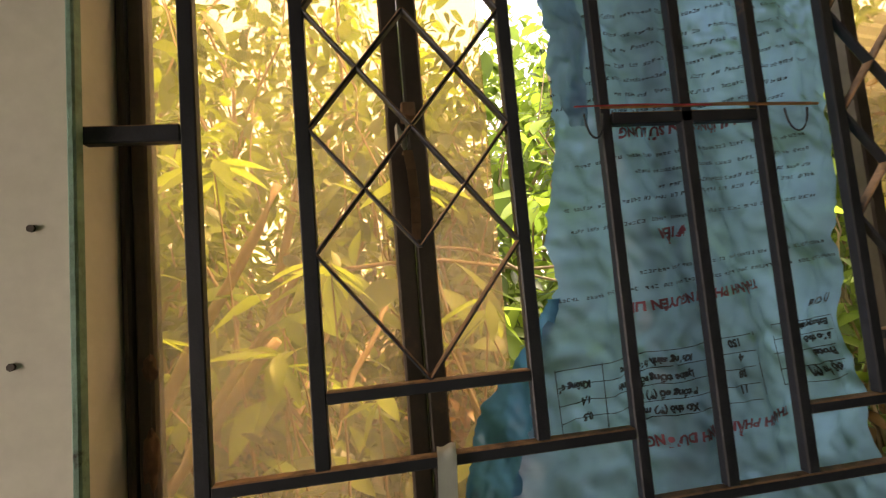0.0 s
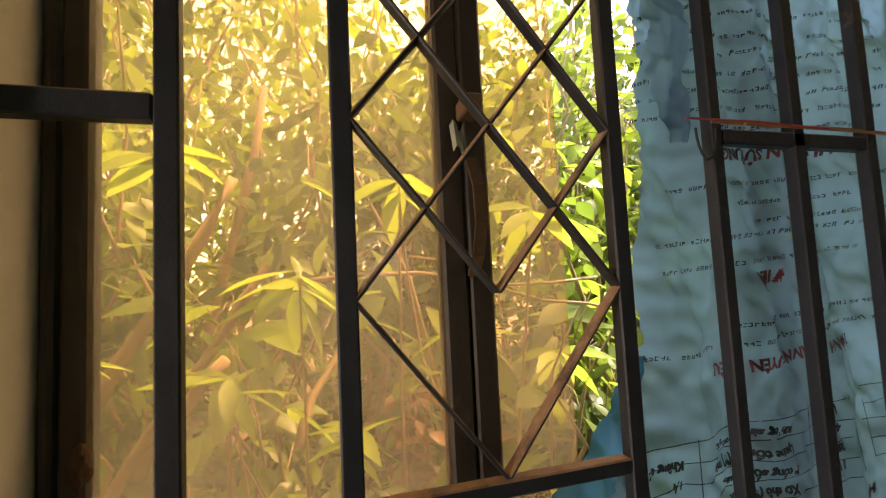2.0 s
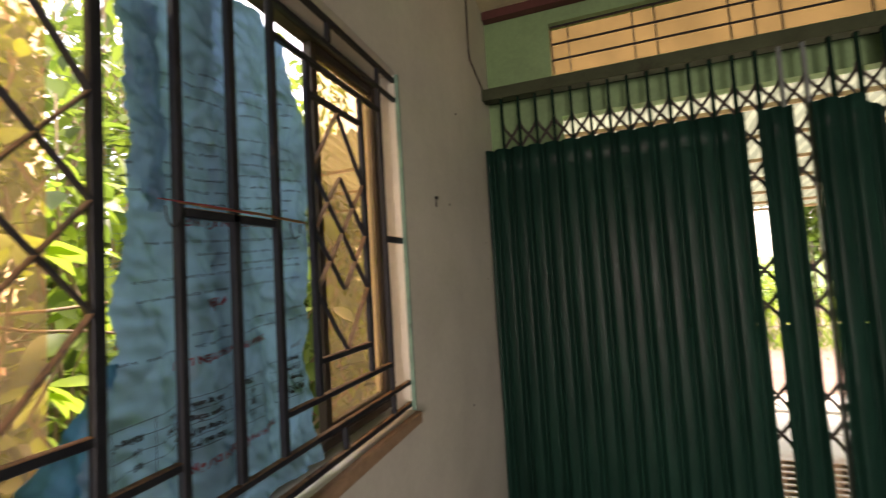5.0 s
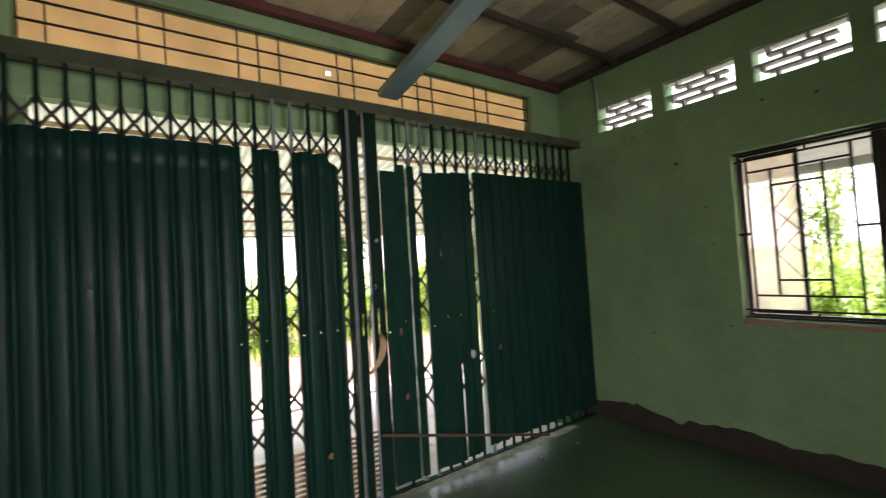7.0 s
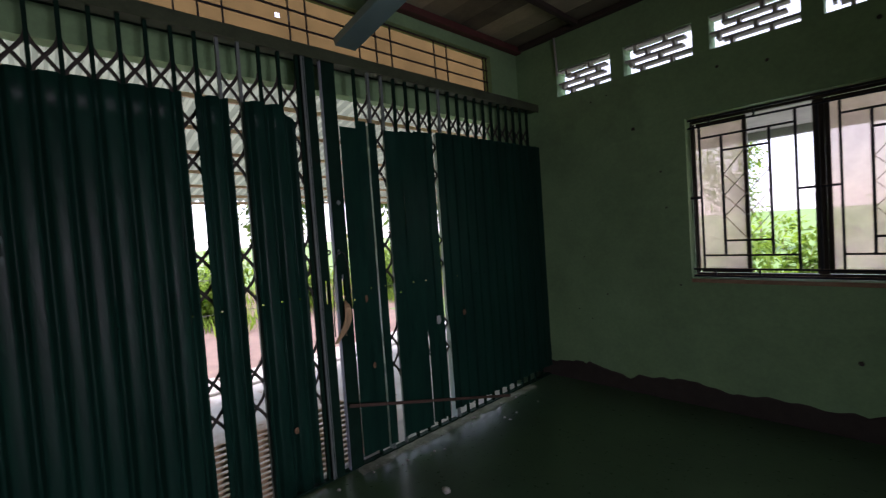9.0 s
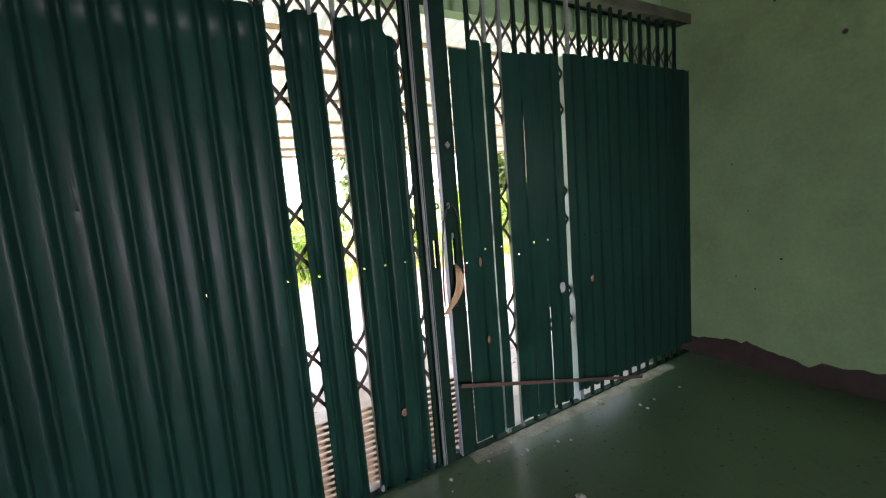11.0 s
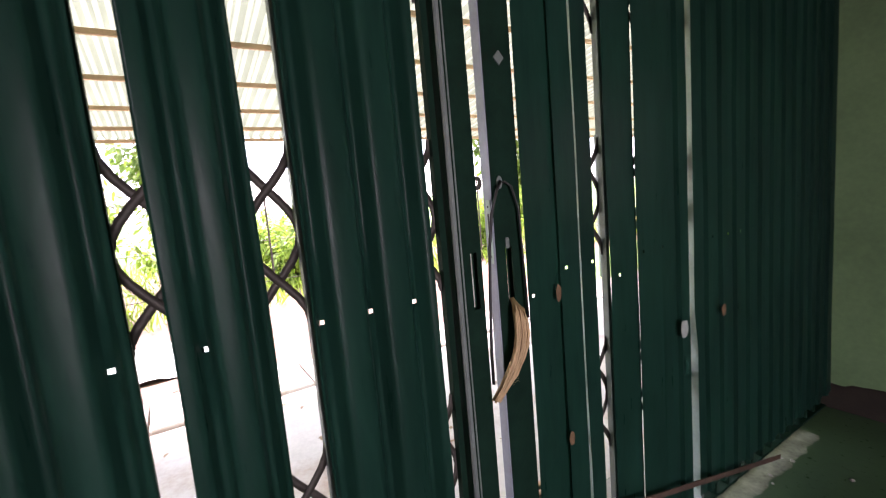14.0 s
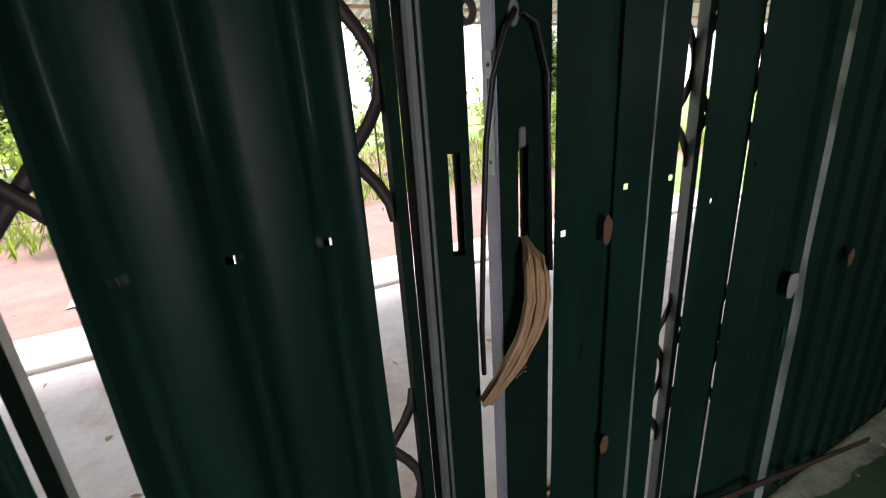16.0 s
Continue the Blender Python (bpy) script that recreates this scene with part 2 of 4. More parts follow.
def bar(bm, a, b, w, d, up=(0, 1, 0)):
    """A rectangular bar from a to b, w across and d along up."""
    a, b, up = Vector(a), Vector(b), Vector(up)
    t = (b - a).normalized()
    s = t.cross(up).normalized()
    u = s.cross(t).normalized()
    rings = []
    for p in (a, b):
        rings.append([bm.verts.new(p + s * (i * w / 2) + u * (j * d / 2)) for i, j in ((-1, -1), (1, -1), (1, 1), (-1, 1))])
    for k in range(4):
        bm.faces.new((rings[0][k], rings[0][(k + 1) % 4], rings[1][(k + 1) % 4], rings[1][k]))
    bm.faces.new(rings[0][::-1])
    bm.faces.new(rings[1])


def tube(bm, pts, r, n=6, taper=None):
    """A round tube through points, with radius r or radii given by taper."""
    rings = []
    for i, p in enumerate(pts):
        p = Vector(p)
        t = (Vector(pts[min(i + 1, len(pts) - 1)]) - Vector(pts[max(i - 1, 0)])).normalized()
        s = t.cross(Vector((0.31, 0.23, 0.92)) if abs(t.z) < 0.9 else Vector((1, 0.2, 0))).normalized()
        u = t.cross(s)
        rad = taper[i] if taper else r
        rings.append([bm.verts.new(p + (s * math.cos(k * math.tau / n) + u * math.sin(k * math.tau / n)) * rad) for k in range(n)])
    for a, b in zip(rings, rings[1:]):
        for k in range(n):
            bm.faces.new((a[k], a[(k + 1) % n], b[(k + 1) % n], b[k]))
    bm.faces.new(rings[0][::-1])
    bm.faces.new(rings[-1])


def mesh_of(name, bm, material, smooth=False):
    bmesh.ops.recalc_face_normals(bm, faces=bm.faces[:])
    me = bpy.data.meshes.new(name)
    bm.to_mesh(me)
    bm.free()
    me.materials.append(material)
    if smooth:
        for p in me.polygons:
            p.use_smooth = True
    return me


def part(name, bm, material, parent, label="", smooth=False, kind=""):
    ob = new(name, mesh_of(name, bm, material, smooth))
    ob.parent = parent
    return tagged(ob, label, kind=kind)


def piece(name, me, parent, m=None):
    ob = new(name, me)
    ob.parent = parent
    if m is not None:
        ob.matrix_basis = m
    return ob


def thing(name, label, category, group="", at=(0, 0, 0)):
    ob = new(name)
    ob.location = at
    ob.empty_display_size = 0.05
    return tagged(ob, label, category, group)


def solo(name, bm, material, label, category, group="", kind="", smooth=False):
    return tagged(new(name, mesh_of(name, bm, material, smooth)), label, category, group, kind)


def structure(name, bm, material, label=""):
    return tagged(new(name, mesh_of(name, bm, material)), label, kind="structure")


def wall_with_holes(bm, fixed, t0, t1, a0, a1, z0, z1, holes):
    """A wall whose plane is fixed in axis 'x' or 'y' from t0 to t1, along a0..a1, with rectangular holes (a0, a1, z0, z1)."""
    cuts_a = sorted({a0, a1, *(h[0] for h in holes), *(h[1] for h in holes)})
    for p, q in zip(cuts_a, cuts_a[1:]):
        mid = (p + q) / 2
        spans = sorted((h[2], h[3]) for h in holes if h[0] < mid < h[1])
        z = z0
        for s, e in [*spans, (z1, z1)]:
            if s > z:
                box(bm, *((t0, t1, p, q) if fixed == "x" else (p, q, t0, t1)), z, s)
            z = max(z, e)
    bmesh.ops.remove_doubles(bm, verts=bm.verts[:], dist=1e-5)


# ---------------------------------------------------------------- the room
NY, SY, GX, WX, CZ = -0.09, -4.683, 3.39, -2.6, 3.34

bm = bmesh.new()
wall_with_holes(bm, "y", NY, NY + 0.15, WX - 0.15, GX + 0.18, -0.05, CZ + 0.25, [(0.338, 1.822, 1.09, 2.258)])
structure("wall_north", bm, PALE_WALL, "pale limewashed plaster wall with nail holes")
VENTS = [(2.932 - 0.645 * i, 2.402 - 0.645 * i) for i in range(6)]
bm = bmesh.new()
wall_with_holes(bm, "y", SY - 0.16, SY, WX - 0.15, GX + 0.18, -0.05, CZ + 0.25, [(0.25, 1.836, 1.02, 2.272)] + [(b, a, 2.738, 2.982) for a, b in VENTS])
structure("wall_south", bm, GREEN_WALL, "faded green plaster wall above a damp brown base")
bm = bmesh.new()
wall_with_holes(bm, "x", GX, GX + 0.10, SY, NY, -0.05, CZ + 0.25, [(-4.26, -0.575, -0.05, 2.54), (-4.27, -0.53, 2.825, 3.185)])
structure("wall_east", bm, GREEN_WALL, "green plaster gate wall with a long transom opening")
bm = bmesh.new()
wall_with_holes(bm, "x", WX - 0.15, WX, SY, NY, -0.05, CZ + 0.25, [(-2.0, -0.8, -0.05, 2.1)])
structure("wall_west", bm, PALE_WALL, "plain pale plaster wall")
bm = bmesh.new()
box(bm, WX, GX + 0.17, SY, NY, -0.16, 0.0)
structure("floor", bm, FLOOR, "worn greenish cement floor")


def ragged_skirt():
    bm = bmesh.new()
    n = 170
    prev = None
    for i in range(n + 1):
        x = WX + (GX - WX) * i / n
        h = 0.165 + 0.05 * noise.noise((x * 2.3, 0, 4)) + 0.03 * noise.noise((x * 9, 1, 2)) + 0.02 * noise.noise((x * 31, 5, 2))
        d = 0.006 + 0.003 * noise.noise((x * 14, 3, 0))
        cur = [bm.verts.new(p) for p in ((x, SY, 0), (x, SY + d + 0.004, 0.002), (x, SY + d, h - 0.012), (x, SY, h))]
        if prev:
            for k in range(3):
                bm.faces.new((prev[k], cur[k], cur[k + 1], prev[k + 1]))
        prev = cur
    return bm


structure("baseboard", ragged_skirt(), SKIRT, "ragged damp brown skirting along the green wall")


# ---------------------------------------------------------------- ceiling and roof timbers
def ceiling_boards():
    bm = bmesh.new()
    y = NY
    rnd = random.Random(4)
    while y > SY:
        w = rnd.uniform(0.17, 0.26) if y < -1.9 else rnd.uniform(0.5, 0.62)
        y2 = max(SY, y - w)
        x = GX + 0.1
        while x > WX:
            ln = rnd.uniform(0.9, 1.9)
            x2 = max(WX, x - ln)
            tilt = rnd.uniform(-0.006, 0.006)
            z = CZ + rnd.uniform(0.0, 0.012)
            vs = box(bm, x2 + 0.003, x - 0.003, y2 + 0.002, y - 0.002, z, z + 0.012)
            for v in vs:
                v.co.z += tilt * (1 if v.co.y > (y + y2) / 2 else -1)
            x = x2
        y = y2
    box(bm, WX - 0.15, GX + 0.17, SY - 0.16, NY + 0.15, CZ + 0.05, CZ + 0.16)
    return bm


structure("ceiling", ceiling_boards(), BOARD, "aged board ceiling with uneven gaps and stains")
structure("wall_plate", soft_box(GX - 0.075, GX - 0.003, SY + 0.002, NY - 0.002, CZ - 0.062, CZ - 0.003, 0.004), REDWOOD, "red-brown timber wall plate under the ceiling")
structure("wall_plate", soft_box(WX + 0.01, GX - 0.08, SY + 0.003, SY + 0.06, CZ - 0.05, CZ - 0.003, 0.004), PURLIN, "dark timber plate along the green wall")
purlin_me = mesh_of("ceiling_purlin", soft_box(-0.022, 0.022, SY + 0.065, NY - 0.005, CZ - 0.048, CZ - 0.003, 0.003), PURLIN)
for x in (2.665, 2.08, 1.42, 0.76, 0.1, -0.56, -1.22, -1.9):
    tagged(new("ceiling_purlin", purlin_me), "dark timber purlin across the ceiling boards", "purlin", "ceiling purlins").location.x = x

bm = bmesh.new()
bar(bm, (GX, -2.645, 2.905), (0.7, -2.63, 3.325), 0.17, 0.06, (0, 0, 1))
bmesh.ops.bevel(bm, geom=bm.edges[:], offset=0.004, segments=1, affect="EDGES")
solo("roof_beam", bm, TEAL, "flat teal-painted steel beam rising from the gate wall", "beam")

# ---------------------------------------------------------------- transom with its grille
transom = thing("transom_grille", "dark steel bar grille in the transom above the gate", "window grille")
TX, TY0, TY1, TZ0, TZ1 = GX + 0.04, -0.535, -4.265, 2.828, 3.18
for z in (TZ1 - 0.006, 3.055, 2.945, TZ0 + 0.006):
    bm = bmesh.new()
    bar(bm, (TX, TY0, z), (TX, TY1, z), 0.011, 0.011, (1, 0, 0))
    part("rail", bm, GRILLE, transom)
for y in (-0.545, -0.655, -1.055, -1.185, -1.585, -1.71, -1.845, -2.262, -2.386, -2.80, -2.955, -3.10, -3.57, -3.72, -4.21, -4.255):
    bm = bmesh.new()
    bar(bm, (TX + 0.003, y, TZ0 + 0.01), (TX + 0.003, y + 0.006, TZ1 - 0.01), 0.011, 0.009)
    part("upright", bm, GRILLE, transom)


def draped(u0, u1, v0, v1, nu, nv, f, holes=()):
    bm = bmesh.new()
    g = [[bm.verts.new(f(u0 + (u1 - u0) * i / nu, v0 + (v1 - v0) * j / nv)) for j in range(nv + 1)] for i in range(nu + 1)]
    for i in range(nu):
        for j in range(nv):
            if (i, j) not in holes:
                bm.faces.new((g[i][j], g[i + 1][j], g[i + 1][j + 1], g[i][j + 1]))
    return bm


bm = draped(TY0 + 0.1, TY1 - 0.1, 2.80, 3.25, 120, 14, lambda y, z: (GX + 0.125 + 0.012 * noise.noise((y * 2.2, z * 3, 1)) + 0.006 * noise.noise((y * 7, z * 4, 7)), y, z), {(54, 7)})
solo("transom_tarp", bm, TARP, "amber plastic tarp stretched behind the transom grille", "tarp", smooth=True)

# ---------------------------------------------------------------- folding gate
PX = 3.165
header = thing("gate_track", "olive painted steel header track over the folding gate", "track")
part("channel", soft_box(3.16, 3.262, SY + 0.004, NY - 0.004, 2.655, 2.712, 0.004), HEADER, header)
part("lip", soft_box(3.150, 3.159, SY + 0.004, NY - 0.004, 2.645, 2.72, 0.002), HEADER, header)
part("bracket", soft_box(3.262, GX, SY + 0.004, NY - 0.004, 2.70, 2.712, 0.002), STEEL, header)
solo("gate_sill_track", soft_box(3.185, 3.235, SY + 0.005, NY - 0.005, 0.0, 0.012, 0.003), STEEL, "worn steel floor track under the folding gate", "track")


def channel_mesh(w, d, z0, z1, material, name):
    """A U-shaped gate upright, open to the street."""
    bm = bmesh.new()
    t = 0.0025
    prof = [(-d / 2, -w / 2), (-d / 2, w / 2), (d / 2, w / 2), (d / 2, w / 2 - t), (-d / 2 + t, w / 2 - t), (-d / 2 + t, -w / 2 + t), (d / 2, -w / 2 + t), (d / 2, -w / 2)]
    rows = [[bm.verts.new((x, y, z)) for x, y in prof] for z in (z0, z1)]
    for k in range(8):
        bm.faces.new((rows[0][k], rows[0][(k + 1) % 8], rows[1][(k + 1) % 8], rows[1][k]))
    return mesh_of(name, bm, material)


upright_me = channel_mesh(0.017, 0.022, 0.012, 2.655, STEEL, "upright")
# Paler upright copy: outside light on its sides is put in the colour
lit_me = channel_mesh(0.017, 0.022, 0.012, 2.655, ZINC, "upright")
PITCH = 0.108


def strap_mesh(z0, turns, step, sign):
    """One wavy pantograph strap between two uprights, flat steel 17 mm wide."""
    bm = bmesh.new()
    n = 7 * turns
    prev = None
    for i in range(n + 1):
        a = math.pi * i / 7
        z = z0 - step * i / 7
        y = sign * 0.5 * PITCH * math.cos(a)
        dy, dz = -sign * 0.5 * PITCH * math.sin(a) * math.pi / step * -1, 1.0
        ln = math.hypot(dy, dz)
        ny, nz = dz / ln * 0.0085, -dy / ln * 0.0085
        x = 0.003 * sign
        ring = [bm.verts.new((x + h, y + k * ny, z + k * nz)) for h, k in ((-0.0015, -1), (-0.0015, 1), (0.0015, 1), (0.0015, -1))]
        if prev:
            for k in range(4):
                bm.faces.new((prev[k], prev[(k + 1) % 4], ring[(k + 1) % 4], ring[k]))
        prev = ring
    return mesh_of("lattice_strap", bm, STRAP, True)


STRAPS = [strap_mesh(2.505, 3, 0.21, 1), strap_mesh(2.505, 3, 0.21, -1), strap_mesh(1.558, 2, 0.19, 1), strap_mesh(1.558, 2, 0.19, -1),
          strap_mesh(0.90, 2, 0.2, 1), strap_mesh(0.90, 2, 0.2, -1)]


def gate_leaf(label, y_first, count, pale, drift=0.0):
    leaf = thing("folding_gate", label, "gate", "folding gate leaves")
    for i in range(count):
        y = y_first - PITCH * i - drift * min(i, 7) - (0 if drift else 0.006 * max(0, i - 15))
        if i or not drift:
            piece("upright", lit_me if i in pale else upright_me, leaf, pose(3.206, y, 0))
        if i + 1 < count and (i or not drift):
            for me in STRAPS:
                piece("lattice_strap", me, leaf, pose(3.214, y - PITCH / 2, 0))
    return leaf


gate_left = gate_leaf("folding steel lattice gate leaf clad with green corrugated sheets", -2.152 + 18 * PITCH, 19, {14, 15})
gate_right = gate_leaf("folding steel lattice gate leaf with patched green sheets", -2.4625, 20, {3, 8, 2}, 0.0035)


def stile(leaf, y0, y1, slot, pale_edge):
    """The box stile at the meeting edge, with a tall grip slot cut through it."""
    s0, s1 = 1.115, 1.265
    c = (y0 + y1) / 2 if slot is None else slot
    bm = bmesh.new()
    for a, b in ((3.181, 3.185), (3.203, 3.207)):
        wall_with_holes(bm, "x", a, b, y0, y1, 0.012, 2.655, [(c - 0.011, c + 0.011, s0, s1)])
    box(bm, 3.1852, 3.2028, y0, y0 + 0.003, 0.012, 2.655)
    box(bm, 3.1852, 3.2028, y1 - 0.003, y1, 0.012, 2.655)
    return part("stile", bm, STEEL, leaf, "dark steel meeting stile with a grip slot")


stile(gate_left, -2.272, -2.184, -2.248, True)
stile(gate_right, -2.417, -2.322, -2.366, True)
part("edge_strip", soft_box(3.181, 3.214, -2.3215, -2.3175, 0.012, 2.655, 0.001), LILAC, gate_right, "pale bluish worn edge strip")
part("rolled_edge", soft_box(3.169, 3.1805, -2.208, -2.184, 0.012, 2.655, 0.004), ZINC, gate_left, "worn rolled steel edge")
part("edge_bead", soft_box(3.1665, 3.1688, -2.1995, -2.1955, 0.012, 2.655, 0.0008), STEEL, gate_left)


def corrugated(y0, y1, z0, z1, pitch, flat, depth, seed, holes=(), cut=0.0, lean=0.0, ragged=0.0, valley=None, nick=0.0):
    """A trapezoid-ribbed sheet hung from y0 to y1 with small bolt holes; cut: a folded upper corner at y1; valley: where one rib valley is centred; nick: how far the lower first edge is torn back."""
    rnd = random.Random(seed)
    ys = []
    y = 0.0
    total = abs(y1 - y0)
    sign = 1 if y1 > y0 else -1
    if flat < 0.6:
        prof = [(-0.05, 0), (0.0, -0.02), (0.05, 0), (0.08, 0.08), (0.17, 0.76), (0.205, 0.9), (0.25, 0.97), (0.35, 1.0), (0.5, 1.02), (0.65, 1.0), (0.75, 0.97), (0.795, 0.9), (0.83, 0.76), (0.92, 0.08)]
    else:
        prof = [(0.0, 0), (flat, 0), (flat + 0.06, 1), (0.94, 1)]
    if valley is not None:
        y = (sign * (valley - y0)) % pitch - pitch
    while y < total:
        for f, h in prof:
            if 0.0 < y + f * pitch < total - 0.001:
                ys.append((y + f * pitch, h))
        y += pitch
    ys = [(0.0, ys[0][1] if ys else 0)] + ys
    ys.append((total, ys[-1][1]))
    for hy, hz in holes:
        d = (hy - y0) * sign
        if 0.006 < d < total - 0.006:
            for e in (-0.005, 0.005):
                near = min(ys, key=lambda p: abs(p[0] - d))
                ys.append((d + e, near[1]))
    ys = sorted(ys)
    ys = [p for i, p in enumerate(ys) if i == 0 or p[0] - ys[i - 1][0] > 0.0015]
    zs = sorted({z0, z1, *(z0 + (z1 - z0) * k / 14 for k in range(15)), *(h[1] + e for h in holes if min(y0, y1) < h[0] < max(y0, y1) for e in (-0.005, 0.005))})
    zs = [z for k, z in enumerate(zs) if k == 0 or any(abs(abs(z - h[1]) - 0.005) < 1e-6 for h in holes) or min(abs(z - h[1]) for h in [*holes, (0, 99.0)]) > 0.03]
    bm = bmesh.new()
    grid = []
    for d, h in ys:
        col = []
        for z in zs:
            edge = d < 0.002 or d > total - 0.002
            wob = 0.004 * noise.noise((d * 2, z * 1.3, seed)) + 0.0025 * noise.noise((d * 9, z * 3, seed + 5))
            yy = y0 + sign * d + (ragged * noise.noise((z * 2.1, seed, d)) if edge else 0) + lean * (z - 1.2)
            if nick and d < 0.002 and z < 0.76:
                yy += sign * nick
            zz = z
            if cut and z > z1 - 0.1 and d > total - 0.075:
                zz = z - cut * (d - total + 0.075) / 0.075
            if z == z0:
                zz += 0.012 * noise.noise((d * 8, seed, 1))
            col.append(bm.verts.new((PX - h * depth + wob, yy, zz)))
        grid.append(col)
    for i in range(len(ys) - 1):
        for j in range(len(zs) - 1):
            ym, zm = y0 + sign * (ys[i][0] + ys[i + 1][0]) / 2, (zs[j] + zs[j + 1]) / 2
            if any(abs(ym - hy) < 0.0051 and abs(zm - hz) < 0.0051 for hy, hz in holes):
                continue
            bm.faces.new((grid[i][j], grid[i + 1][j], grid[i + 1][j + 1], grid[i][j + 1]))
    bmesh.ops.solidify(bm, geom=bm.faces[:], thickness=0.0012)
    return bm


HOLES_L = [(y, 1.18) for y in (-1.173, -1.483, -1.621, -1.838, -1.948, -2.057)]
HOLES_R = [(-2.431, 1.118), (-2.811, 1.113)] + [(y, 1.172 + 0.019 * (y + 2.9)) for y in (-2.557, -2.683, -2.927, -3.058, -3.168, -3.397, -3.516, -3.623, -3.727, -3.836, -3.949)]
for y0, y1, z0, z1, pitch, seed, cut, valley in (
        (-0.10, -1.516, 0.05, 2.312, 0.103, 1, 0.0, -1.484), (-1.571, -1.733, 0.045, 2.312, 0.085, 2, 0.0, -1.62), (-1.812, -2.099, 0.05, 2.318, 0.1095, 3, 0.09, -1.948)):
    part("corrugated_sheet", corrugated(y0, y1, z0, z1, pitch, 0.4, 0.034, seed, HOLES_L, cut, 0.0, 0.004, valley), SHEET, gate_left, smooth=True)
for y0, y1, z0, z1, pitch, flat, seed, ahead, nick in (
        (-2.412, -2.54, 0.07, 2.25, 0.3, 0.8, 4, 0.0, 0.0), (-2.530, -2.613, 0.07, 2.30, 0.3, 0.8, 5, 0.011, 0.0), (-2.634, -2.697, 0.07, 2.30, 0.3, 0.8, 6, 0.0, 0.0),
        (-2.764, -2.905, 0.07, 2.262, 0.3, 0.8, 7, 0.0, 0.0), (-2.895, -3.031, 0.07, 2.27, 0.3, 0.8, 8, 0.011, 0.0), (-3.034, -3.222, 0.08, 2.285, 0.135, 0.75, 9, 0.0, 0.014), (-3.257, -4.672, 0.105, 2.30, 0.112, 0.62, 10, 0.0, 0.018)):
    part("corrugated_sheet", corrugated(y0, y1, z0, z1, pitch, flat, 0.014, seed, HOLES_R, 0, 0, 0.003, None, nick), SHEET, gate_right).location.x = -ahead
# Upright sides in the gaps: daylight on them is put in the paler colour
part("lit_side_strip", soft_box(3.172, 3.228, -2.654, -2.650, 0.03, 2.29, 0.0015), GALV, gate_right, "galvanised upright side seen in a gap, paled for the daylight on it")
part("lit_side_strip", soft_box(3.172, 3.236, -3.300, -3.296, 0.03, 2.3, 0.0015), GALV, gate_right, "galvanised upright side seen in a gap, paled for the daylight on it")

# ---------------------------------------------------------------- barred windows


